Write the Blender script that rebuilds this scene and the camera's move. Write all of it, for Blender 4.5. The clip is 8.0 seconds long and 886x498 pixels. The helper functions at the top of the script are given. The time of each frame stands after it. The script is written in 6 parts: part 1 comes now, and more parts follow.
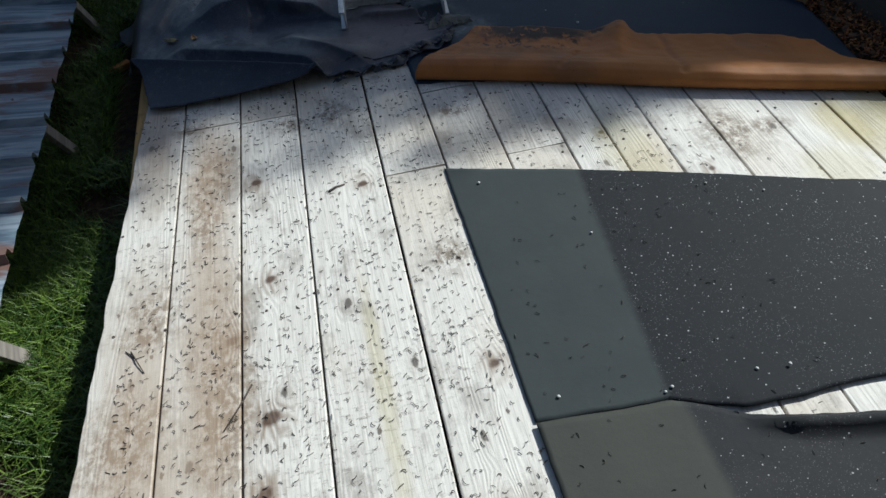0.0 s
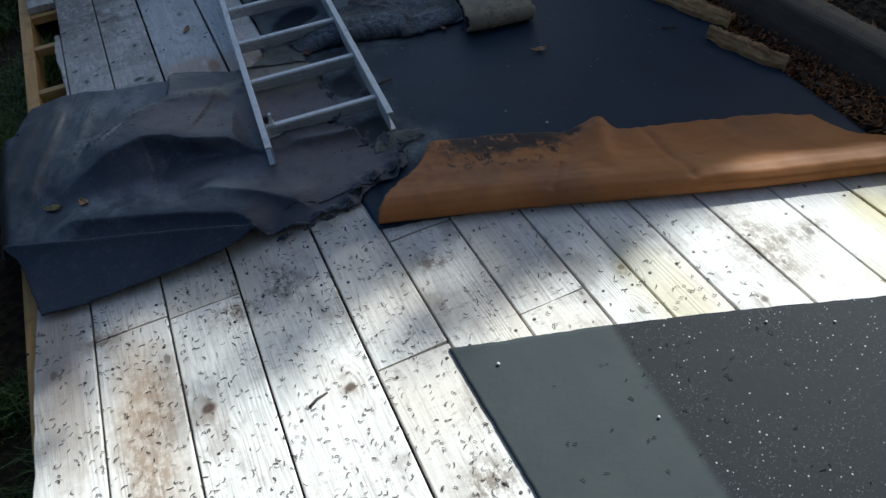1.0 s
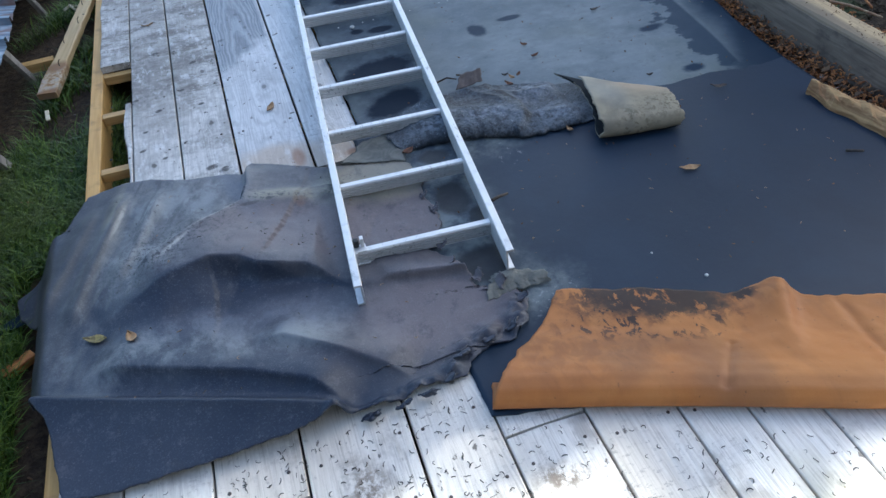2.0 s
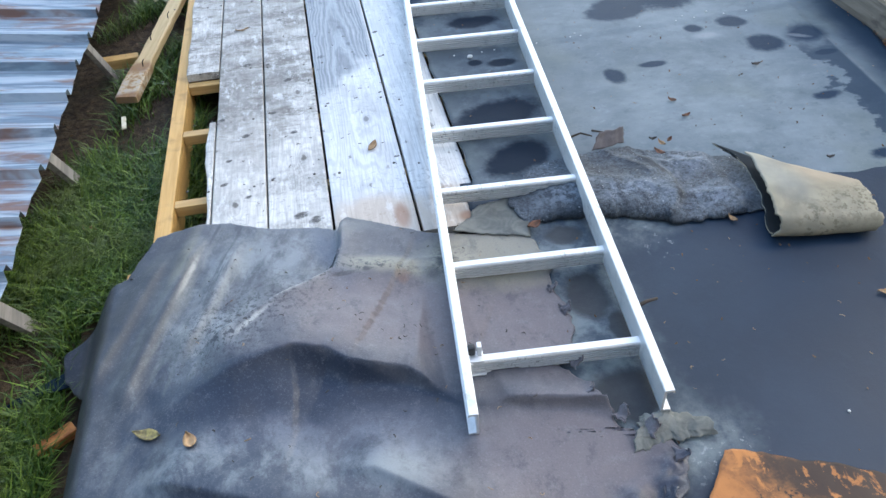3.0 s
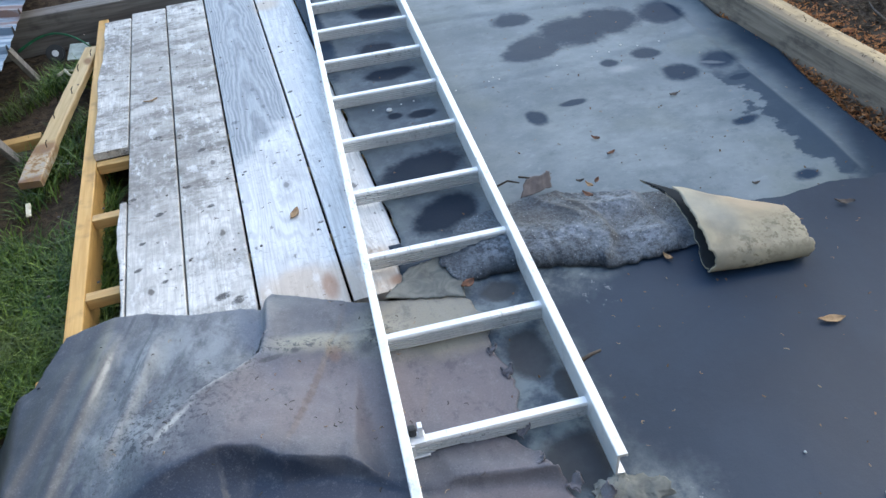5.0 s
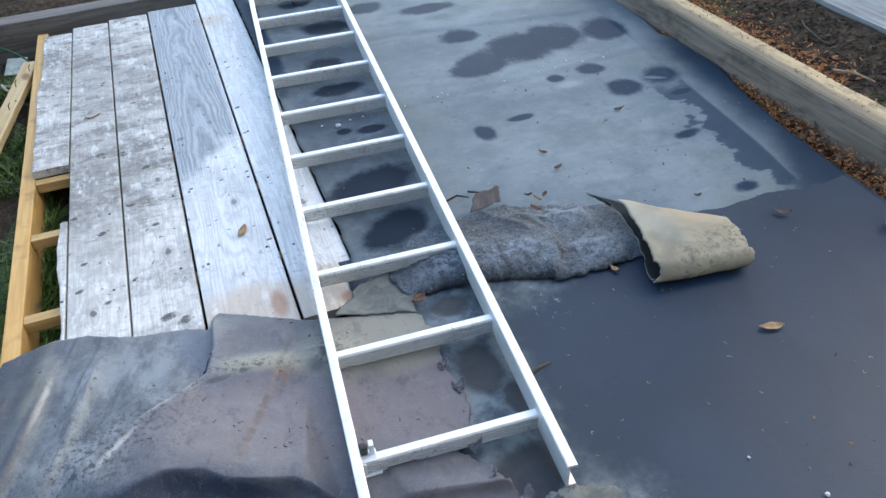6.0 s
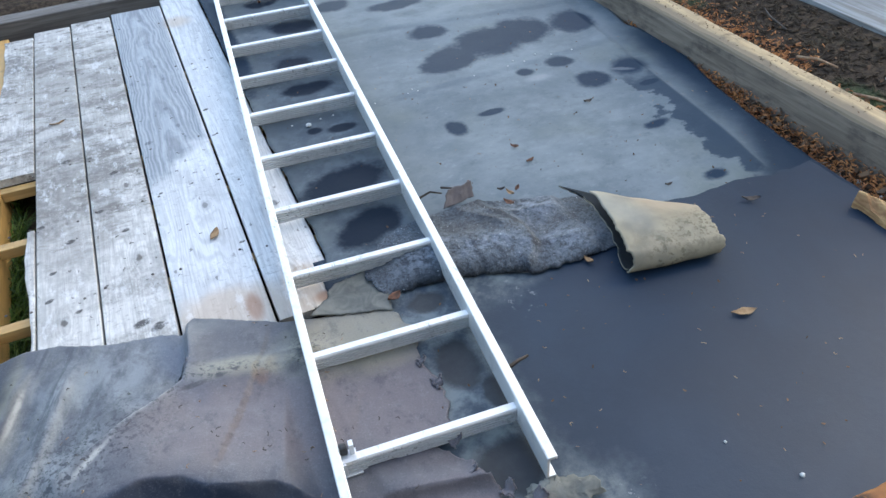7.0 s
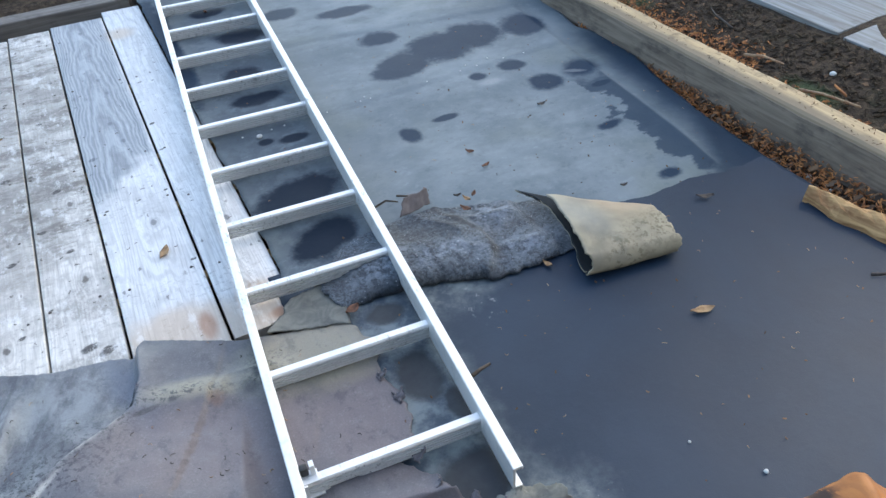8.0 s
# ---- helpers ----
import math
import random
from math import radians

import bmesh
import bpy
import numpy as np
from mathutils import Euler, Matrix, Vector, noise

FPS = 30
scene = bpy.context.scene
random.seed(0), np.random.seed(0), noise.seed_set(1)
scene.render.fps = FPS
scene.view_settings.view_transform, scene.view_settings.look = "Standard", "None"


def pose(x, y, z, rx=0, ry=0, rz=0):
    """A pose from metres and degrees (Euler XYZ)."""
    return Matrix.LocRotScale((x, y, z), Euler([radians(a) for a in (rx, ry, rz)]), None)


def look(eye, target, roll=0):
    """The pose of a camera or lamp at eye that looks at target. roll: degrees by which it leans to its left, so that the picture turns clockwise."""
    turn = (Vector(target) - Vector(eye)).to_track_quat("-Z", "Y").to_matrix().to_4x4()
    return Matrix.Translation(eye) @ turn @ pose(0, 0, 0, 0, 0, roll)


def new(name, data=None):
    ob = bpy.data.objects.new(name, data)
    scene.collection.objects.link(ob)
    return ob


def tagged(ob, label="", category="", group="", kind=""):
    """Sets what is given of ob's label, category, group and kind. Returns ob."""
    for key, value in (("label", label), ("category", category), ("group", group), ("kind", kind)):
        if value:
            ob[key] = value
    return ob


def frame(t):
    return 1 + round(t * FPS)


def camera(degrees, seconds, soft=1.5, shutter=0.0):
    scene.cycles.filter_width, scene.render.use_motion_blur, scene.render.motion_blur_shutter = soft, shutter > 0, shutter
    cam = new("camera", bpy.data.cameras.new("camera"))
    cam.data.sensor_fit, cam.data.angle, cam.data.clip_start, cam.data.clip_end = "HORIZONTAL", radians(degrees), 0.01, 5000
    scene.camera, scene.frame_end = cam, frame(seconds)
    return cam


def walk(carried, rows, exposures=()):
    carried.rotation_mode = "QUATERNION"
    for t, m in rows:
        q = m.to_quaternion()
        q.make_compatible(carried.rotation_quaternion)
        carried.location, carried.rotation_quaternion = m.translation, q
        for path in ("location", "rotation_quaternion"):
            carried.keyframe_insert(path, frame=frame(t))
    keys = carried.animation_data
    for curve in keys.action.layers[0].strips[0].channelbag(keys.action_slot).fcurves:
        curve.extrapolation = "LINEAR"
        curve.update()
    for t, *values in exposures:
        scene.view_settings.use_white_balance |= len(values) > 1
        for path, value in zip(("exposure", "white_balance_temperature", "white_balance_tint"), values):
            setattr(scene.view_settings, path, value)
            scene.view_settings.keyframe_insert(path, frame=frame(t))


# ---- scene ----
cam = camera(62.7, 8.0)
PATH = [
    (0, (-0.638, -3.111, 1.36), (-0.427, -1.748, -0.088), -5.6),
    (0.2, (-0.605, -2.971, 1.324), (-0.296, -1.602, -0.102), -4.9),
    (0.5, (-0.624, -2.769, 1.333), (-0.043, -1.452, -0.056), -4.2),
    (0.7, (-0.728, -2.673, 1.344), (-0.114, -1.339, -0.014), -3.3),
    (1, (-0.713, -2.476, 1.342), (-0.215, -1.155, -0.074), -6.1),
    (1.2, (-0.703, -2.343, 1.313), (-0.271, -0.952, -0.057), -5.8),
    (1.5, (-0.66, -2.111, 1.34), (-0.28, -0.716, -0.042), -3.5),
    (1.7, (-0.628, -2.027, 1.33), (-0.275, -0.619, -0.046), -6.4),
    (2.8, (-0.738, -1.513, 1.239), (-0.325, -0.082, -0.097), -1.1),
    (3, (-0.71, -1.442, 1.236), (-0.474, 0.007, -0.122), -2.8),
    (3.2, (-0.686, -1.405, 1.221), (-0.400, 0.082, -0.084), -1.0),
    (3.5, (-0.689, -1.356, 1.21), (-0.3, 0.102, -0.103), 1.1),
    (4, (-0.648, -1.34, 1.227), (-0.288, 0.108, -0.105), -2.7),
    (4.5, (-0.638, -1.342, 1.237), (-0.256, 0.115, -0.079), -4.7),
    (5.8, (-0.642, -1.351, 1.24), (-0.201, 0.122, -0.039), -3.1),
    (6, (-0.628, -1.349, 1.243), (-0.112, 0.103, -0.032), -2.6),
    (6.5, (-0.619, -1.345, 1.237), (0.014, 0.056, -0.042), -2.1),
    (7, (-0.621, -1.35, 1.243), (-0.05, 0.072, -0.043), -3.0),
    (7.5, (-0.596, -1.335, 1.233), (0.031, 0.065, -0.051), -3.3),
    (8, (-0.599, -1.33, 1.233), (0.069, 0.054, -0.047), -2.7),
]
EXPOSURES = [(0.0, 0.24, 5650, 3), (1.0, 0.70, 5550, 3), (1.5, 1.45, 5400, 4), (1.7, 2.0, 5500, 4), (3.0, 3.55, 6450, 3), (4.5, 3.5, 6500, 3), (8.0, 3.42, 6550, 3)]
walk(cam, [(t, look(eye, target, roll)) for t, eye, target, roll in PATH], EXPOSURES)

# ---- light ----
SUN_AZ, SUN_EL = radians(60), radians(38)   # to the right of +y, above the horizon
SUN = Vector((math.cos(SUN_EL) * math.sin(SUN_AZ), math.cos(SUN_EL) * math.cos(SUN_AZ), math.sin(SUN_EL)))
world = bpy.data.worlds.new("world")
scene.world = world
world.use_nodes = True
sky = world.node_tree.nodes.new("ShaderNodeTexSky")
sky.sky_type, sky.sun_disc = "NISHITA", False
sky.dust_density = 2.5
sky.sun_elevation, sky.sun_rotation = SUN_EL, SUN_AZ
world.node_tree.nodes["Background"].inputs["Strength"].default_value = 0.056
world.node_tree.links.new(sky.outputs[0], world.node_tree.nodes["Background"].inputs["Color"])
sun_data = bpy.data.lights.new("sun", "SUN")
sun_data.energy, sun_data.angle, sun_data.color = 4.2, radians(0.5), (1.0, 0.93, 0.82)
sun = new("sun", sun_data)
sun.matrix_world = look(tuple(SUN * 30), (0, 0, 0))


# ---- materials ----
class Mat:
    """A small builder of node materials."""

    def __init__(self, name, rough=0.6, metal=0.0, spec=0.5):
        self.m = bpy.data.materials.new(name)
        self.m.use_nodes = True
        self.t = self.m.node_tree
        self.wobbles = {}
        self.b = self.t.nodes["Principled BSDF"]
        self.b.inputs["Roughness"].default_value = rough
        self.b.inputs["Metallic"].default_value = metal
        self.b.inputs["Specular IOR Level"].default_value = spec

    def node(self, kind, **sets):
        n = self.t.nodes.new(kind)
        for k, v in sets.items():
            n.inputs[k.replace("_", " ")].default_value = v
        return n

    def link(self, a, b):
        self.t.links.new(a, b)
        return self

    def place(self, scale=(1, 1, 1), shift=False, own=False):
        """World position, or the object's own, stretched; shift: moved by the object's random number."""
        if own:
            src = self.node("ShaderNodeTexCoord").outputs["Object"]
        else:
            src = self.node("ShaderNodeNewGeometry").outputs["Position"]
        m = self.node("ShaderNodeMapping")
        m.inputs["Scale"].default_value = scale
        self.link(src, m.inputs["Vector"])
        if not shift:
            return m.outputs[0]
        info = self.node("ShaderNodeObjectInfo")
        mul = self.math("MULTIPLY", info.outputs["Random"], 37.0)
        add = self.node("ShaderNodeVectorMath")
        add.operation = "ADD"
        self.link(m.outputs[0], add.inputs[0]).link(mul, add.inputs[1])
        return add.outputs[0]

    def math(self, op, a, b=None, clamp=False):
        n = self.node("ShaderNodeMath")
        n.operation, n.use_clamp = op, clamp
        for i, v in enumerate((a, b)):
            if v is None:
                continue
            if isinstance(v, (int, float)):
                n.inputs[i].default_value = v
            else:
                self.link(v, n.inputs[i])
        return n.outputs[0]

    def noise(self, vec, scale, detail=4.0, rough=0.55, distort=0.0):
        n = self.node("ShaderNodeTexNoise", Scale=scale, Detail=detail, Roughness=rough, Distortion=distort)
        self.link(vec, n.inputs["Vector"])
        return n.outputs["Fac"]

    def ramp(self, fac, lo, hi):
        n = self.node("ShaderNodeMapRange")
        n.interpolation_type = "SMOOTHSTEP"
        n.inputs["From Min"].default_value, n.inputs["From Max"].default_value = lo, hi
        self.link(fac, n.inputs["Value"])
        return n.outputs["Result"]

    def mix(self, fac, a, b):
        n = self.node("ShaderNodeMix")
        n.data_type = "RGBA"
        for sock, v in ((0, fac), (6, a), (7, b)):
            if isinstance(v, (int, float)):
                n.inputs[sock].default_value = v
            elif isinstance(v, tuple):
                n.inputs[sock].default_value = (*v, 1)
            else:
                self.link(v, n.inputs[sock])
        return n.outputs[2]

    def blob(self, x, y, rx, ry, turn=0.0, soft=0.25, wob=0.35, vec=None):
        """A mask of 1 inside a wobbly ellipse on the plan."""
        m = self.node("ShaderNodeMapping")
        m.vector_type = "TEXTURE"
        m.inputs["Location"].default_value = (x, y, 0)
        m.inputs["Rotation"].default_value = (0, 0, turn)
        m.inputs["Scale"].default_value = (rx, ry, 1000)
        if not self.wobbles:
            self.pos = self.node("ShaderNodeNewGeometry").outputs["Position"]
            self.wobble = self.math("SUBTRACT", self.noise(self.pos, 12.0, 5.0, 0.68), 0.5)
        if wob not in self.wobbles:
            self.wobbles[wob] = self.math("MULTIPLY", self.wobble, wob * 3)
        self.link(self.pos, m.inputs["Vector"])
        ln = self.node("ShaderNodeVectorMath")
        ln.operation = "LENGTH"
        self.link(m.outputs[0], ln.inputs[0])
        d = self.math("ADD", ln.outputs["Value"], self.wobbles[wob])
        return self.math("SUBTRACT", 1.0, self.ramp(d, 1 - soft, 1 + soft))

    def most(self, masks):
        out = masks[0]
        for k in masks[1:]:
            out = self.math("MAXIMUM", out, k)
        return out

    def bump(self, fac, strength, dist=0.002):
        n = self.node("ShaderNodeBump", Strength=strength, Distance=dist)
        self.link(fac, n.inputs["Height"])
        if self.b.inputs["Normal"].links:
            self.link(self.b.inputs["Normal"].links[0].from_socket, n.inputs["Normal"])
        self.link(n.outputs[0], self.b.inputs["Normal"])

    def colour(self, c):
        if isinstance(c, tuple):
            self.b.inputs["Base Color"].default_value = (*c, 1)
        else:
            self.link(c, self.b.inputs["Base Color"])

    def rough(self, r):
        self.link(r, self.b.inputs["Roughness"])


def make_plank_material(name, pale, grey, stain, warm, knots, smears, bands=0.0, smear=(0.17, 0.125, 0.085), figure=0.20, blotch=0.45, rare=0.0):
    """Weathered sawn board: streaked grain, cathedral figure, blotches, knots with dark rings."""
    k = Mat(name, 0.6, spec=0.4)
    grain = k.noise(k.place((11, 0.5, 9), True, True), 7.0, 6.0, 0.65, 1.2)
    fine = k.noise(k.place((230, 9, 60), True, True), 1.3, 3.0)
    saw = k.noise(k.place((14, 260, 14), True, True), 1.0, 2.0)
    broad = k.noise(k.place((1.6, 1, 1), True), 4.0, 6.0, 0.65)
    wide = k.noise(k.place((1, 1, 1), True), 1.4, 2.0)
    dots = k.noise(k.place((1.4, 1, 1), True), 34.0, 5.0, 0.75)
    # growth rings: level lines of a slow field, bent round the knots
    vor = k.node("ShaderNodeTexVoronoi", Scale=1.0)
    vor.voronoi_dimensions = "2D"
    k.link(k.place((8.5, 4.6, 3), True, True), vor.inputs["Vector"])
    vd = k.math("ADD", vor.outputs["Distance"], k.math("MULTIPLY", k.math("SUBTRACT", dots, 0.5), 0.15))
    sep = k.node("ShaderNodeSeparateColor")
    k.link(vor.outputs["Color"], sep.inputs[0])
    pick = k.ramp(sep.outputs[0], 0.50 + rare, 0.6 + rare)
    field = k.noise(k.place((5.0, 0.42, 1), True, True), 1.6, 2.0, 0.4)
    swirl = k.math("MULTIPLY", k.math("SUBTRACT", 1.0, k.ramp(vd, 0.02, 0.42)), k.math("MULTIPLY", pick, 0.09))
    field = k.math("ADD", field, swirl)
    if knots:
        field = k.math("ADD", field, k.math("MULTIPLY", k.most([k.blob(x, y, r * 2.0, r * 3.2, 0, 0.95, 0.1) for x, y, r in knots]), 0.12))
    field = k.math("ADD", field, k.math("MULTIPLY", fine, 0.012))
    rings = k.math("SINE", k.math("MULTIPLY", field, 150.0))
    faint = k.ramp(k.noise(k.place((3, 0.5, 1), True, True), 2.0, 2.0), 0.36, 0.58)
    c = k.mix(k.ramp(grain, 0.36, 0.66), pale, grey)
    c = k.mix(k.math("MULTIPLY", k.math("MULTIPLY", k.ramp(rings, 0.05, 0.98), faint), figure), c, tuple(0.5 * p + 0.5 * q for p, q in zip(grey, stain)))
    c = k.mix(k.math("MULTIPLY", k.ramp(fine, 0.5, 0.74), 0.42), c, stain)
    c = k.mix(k.math("MULTIPLY", k.ramp(wide, 0.48, 0.68), 0.5), c, warm)
    c = k.mix(k.math("MULTIPLY", k.ramp(broad, 0.52, 0.64), blotch), c, stain)
    c = k.mix(k.math("MULTIPLY", k.ramp(dots, 0.60, 0.74), 0.6), c, stain)
    speck = k.noise(k.place((0.55, 1, 1)), 70.0, 5.0, 0.8)
    patch = k.noise(k.place((0.6, 1.3, 1)), 3.0, 3.0)
    c = k.mix(k.math("MULTIPLY", k.math("MULTIPLY", k.ramp(speck, 0.53, 0.66), k.ramp(patch, 0.42, 0.62)), 0.7), c, stain)
    if bands:
        band = k.noise(k.place((0.7, 1.7, 1)), 4.2, 7.0, 0.7, 0.3)
        crisp = k.ramp(k.noise(k.place((1.6, 0.9, 1)), 40.0, 8.0, 0.78), 0.42, 0.56)
        c = k.mix(k.math("MULTIPLY", k.math("MULTIPLY", k.ramp(band, 0.44, 0.60), bands), k.math("ADD", k.math("MULTIPLY", crisp, 0.75), 0.25)), c, (0.15, 0.135, 0.12))
    tone = k.node("ShaderNodeObjectInfo").outputs["Random"]
    c = k.mix(k.math("MULTIPLY", k.math("POWER", tone, 2.0), 0.45), c, grey)
    if smears:
        c = k.mix(k.math("MULTIPLY", k.most([k.blob(x, y, rx * 1.25, ry * 1.25, 0, 0.75, 0.9) for x, y, rx, ry in smears]), k.math("MULTIPLY", k.ramp(k.noise(k.place((1, 0.7, 1)), 42.0, 7.0, 0.75), 0.40, 0.56), 0.85)), c, smear)
    if knots:
        ring = k.most([k.blob(x, y, r * 1.5, r * 1.9, 0, 0.6, 0.6) for x, y, r in knots])
        core = k.most([k.blob(x, y, r * 0.62, r * 0.52, 0.4, 0.45, 0.7) for x, y, r in knots])
        c = k.mix(k.math("MULTIPLY", ring, k.math("ADD", k.math("MULTIPLY", rings, 0.28), 0.42)), c, (0.24, 0.17, 0.115))
        c = k.mix(k.math("MULTIPLY", core, k.math("ADD", k.math("MULTIPLY", dots, 0.4), 0.7)), c, (0.085, 0.045, 0.028))
    # scattered small knots
    halo = k.math("MULTIPLY", k.math("SUBTRACT", 1.0, k.ramp(vd, 0.05, 0.24)), pick)
    core2 = k.math("MULTIPLY", k.math("SUBTRACT", 1.0, k.ramp(vd, 0.045, 0.085)), pick)
    c = k.mix(k.math("MULTIPLY", halo, k.math("MULTIPLY", dots, 0.35)), c, smear)
    c = k.mix(k.math("MULTIPLY", core2, 0.8), c, (0.06, 0.047, 0.04))
    # stains round nails and small chips, drawn out along the grain
    vor3 = k.node("ShaderNodeTexVoronoi", Scale=1.0)
    vor3.voronoi_dimensions = "2D"
    k.link(k.place((26, 13, 3), True, True), vor3.inputs["Vector"])
    sep3 = k.node("ShaderNodeSeparateColor")
    k.link(vor3.outputs["Color"], sep3.inputs[0])
    crumb = k.noise(k.place((1.6, 0.8, 1)), 75.0, 4.0, 0.7)
    size3 = k.math("MULTIPLY", k.ramp(sep3.outputs[1], 0.76 + rare * 0.4, 1.0), 0.12)
    near3 = k.math("SUBTRACT", size3, k.math("ADD", vor3.outputs["Distance"], k.math("MULTIPLY", k.math("SUBTRACT", crumb, 0.5), 0.55)))
    c = k.mix(k.math("MULTIPLY", k.ramp(near3, -0.02, 0.05), 0.85), c, (0.085, 0.07, 0.058))
    return k, c, grain, rings, saw


def finish_plank(k, c, grain, fine, saw):
    k.colour(c)
    k.bump(grain, 0.4, 0.002)
    k.bump(fine, 0.3, 0.0006)
    k.bump(saw, 0.25, 0.0008)


KNOTS = [(-0.985, -1.98, 0.022), (-0.906, -2.216, 0.034), (-0.406, -2.207, 0.024), (-0.902, -1.42, 0.026), (-0.603, -1.515, 0.02), (-0.887, -1.81, 0.022),
         (-0.931, -2.388, 0.026), (0.12, -1.498, 0.014), (0.349, -1.743, 0.018)]
SMEARS = [(-1.025, -1.38, 0.05, 0.12), (-1.17, -1.84, 0.05, 0.05), (-1.19, -1.91, 0.05, 0.04), (-0.43, -1.86, 0.05, 0.04), (-1.22, -2.2, 0.07, 0.09), (-1.01, -2.12, 0.05, 0.22),
          (-0.786, -1.163, 0.04, 0.03), (-0.65, -1.14, 0.03, 0.05), (-0.282, -1.248, 0.045, 0.02), (-1.108, -1.10, 0.03, 0.04), (0.587, -1.615, 0.04, 0.03), (0.47, -1.6, 0.06, 0.08), (-1.05, -1.55, 0.03, 0.10)]
k, c, grain, fine, saw = make_plank_material("weathered_plank", (0.81, 0.78, 0.725), (0.70, 0.665, 0.61), (0.16, 0.13, 0.105), (0.60, 0.50, 0.38), KNOTS, SMEARS, figure=0.13, rare=0.24)
# green-yellow algae on the boards by the bank
dirt = k.most([k.blob(-1.2, -2.3, 0.09, 0.5, 0, 0.7), k.blob(-1.04, -2.0, 0.08, 0.55, 0, 0.7), k.blob(-1.03, -1.35, 0.07, 0.25, 0, 0.7), k.blob(-1.2, -1.1, 0.06, 0.3, 0, 0.7), k.blob(-1.17, -2.55, 0.16, 0.5, 0, 0.8), k.blob(-1.05, -2.6, 0.10, 0.4, 0, 0.8)])
c = k.mix(k.math("MULTIPLY", dirt, 0.6), c, (0.42, 0.31, 0.215))
alg = k.most([k.blob(0.17, -1.60, 0.08, 0.20, 0.1, 0.5), k.blob(0.9, -1.75, 0.13, 0.2, 0, 0.5), k.blob(0.68, -1.85, 0.1, 0.1, 0, 0.5), k.blob(-0.66, -2.2, 0.02, 0.3, 0, 0.6)])
c = k.mix(k.math("MULTIPLY", alg, 0.36), c, (0.45, 0.38, 0.14))
edge_alg = k.most([k.blob(0.98, -1.72, 0.10, 0.30, 0, 0.6), k.blob(0.80, -1.66, 0.07, 0.12, 0, 0.7)])
c = k.mix(k.math("MULTIPLY", edge_alg, 0.6), c, (0.42, 0.34, 0.11))
finish_plank(k, c, grain, fine, saw)
PLANK = k.m

# dark smears, knots and nail stains of the far boards
FAR_SMEARS = [(-1.05, 0.70, 0.06, 0.10), (-1.01, 0.87, 0.05, 0.04), (-0.93, 1.74, 0.16, 0.022), (-0.90, 1.35, 0.14, 0.024), (-0.94, 1.12, 0.13, 0.018), (-0.90, 0.985, 0.12, 0.022), (-0.85, 0.85, 0.06, 0.04), (-0.97, 0.68, 0.07, 0.06), (-1.15, 1.85, 0.05, 0.10)]
DARK_OUTER = [(-0.981, 0.966, 0.024), (-0.838, 0.50, 0.013), (-0.91, 0.953, 0.009), (-0.844, 0.825, 0.017), (-1.06, 0.622, 0.012), (-0.986, 0.514, 0.013), (-1.033, 0.392, 0.014), (-0.839, 0.094, 0.024), (-0.796, 0.066, 0.022),
              (-0.978, 0.206, 0.012), (-0.90, 0.628, 0.010), (-0.906, 0.277, 0.008), (-1.045, 0.278, 0.016), (-1.02, 1.25, 0.015), (-0.96, 1.52, 0.012), (-0.86, 1.30, 0.014), (-0.80, 1.62, 0.012)]
DARK_INNER = [(-0.739, 0.869, 0.010), (-0.725, 0.96, 0.015), (-0.517, 0.912, 0.010), (-0.512, 1.102, 0.011), (-0.549, 0.301, 0.010), (-0.496, 1.449, 0.012), (-0.45, 1.44, 0.010), (-0.633, 0.652, 0.009), (-0.725, 0.641, 0.008), (-0.551, 0.669, 0.008)]


def dark_marks(k, c, dark):
    marks = k.most([k.blob(x, y, r * 0.85, r * 0.55, 0.4, 0.22, 0.9) for x, y, r in dark])
    return k.mix(k.math("MULTIPLY", marks, k.math("MULTIPLY", k.ramp(k.noise(k.place((0.6, 1.6, 1)), 90.0, 5.0, 0.7), 0.34, 0.48), 0.92)), c, (0.055, 0.048, 0.044))


def chalky(k, c, amount):
    white = k.ramp(k.noise(k.place((2.2, 0.9, 1), True), 9.0, 8.0, 0.75), 0.54, 0.64)
    return k.mix(k.math("MULTIPLY", white, amount), c, (0.84, 0.83, 0.82))


# the two outer boards, scabbed and dirty towards their far ends
k, c, grain, fine, saw = make_plank_material("grey_plank", (0.79, 0.75, 0.70), (0.57, 0.54, 0.50), (0.11, 0.10, 0.095), (0.46, 0.44, 0.42), [], FAR_SMEARS, 0.7, (0.075, 0.07, 0.068), 0.42, 0.45, 0.1)
worn = k.most([k.blob(-1.0, 0.80, 0.17, 0.40, 0, 0.6, 0.9), k.blob(-0.98, 1.6, 0.2, 0.45, 0, 0.6, 0.9), k.blob(-0.83, 1.5, 0.08, 0.5, 0, 0.6, 0.9)])
c = k.mix(k.math("MULTIPLY", worn, 0.62), c, (0.27, 0.245, 0.22))
sep = k.node("ShaderNodeSeparateXYZ")
k.link(k.pos, sep.inputs[0])
upper = k.ramp(k.math("ADD", sep.outputs[1], k.math("MULTIPLY", k.math("SUBTRACT", k.noise(k.place(), 3.0, 5.0), 0.5), 1.2)), 0.30, 0.85)
scab = k.ramp(k.noise(k.place((0.9, 1.9, 1)), 8.0, 10.0, 0.8), 0.48, 0.60)
c = k.mix(k.math("MULTIPLY", k.math("MULTIPLY", upper, scab), 0.85), c, (0.16, 0.14, 0.12))
c = chalky(k, dark_marks(k, c, DARK_OUTER), 0.45)
finish_plank(k, c, grain, fine, saw)
GREYPLANK = k.m

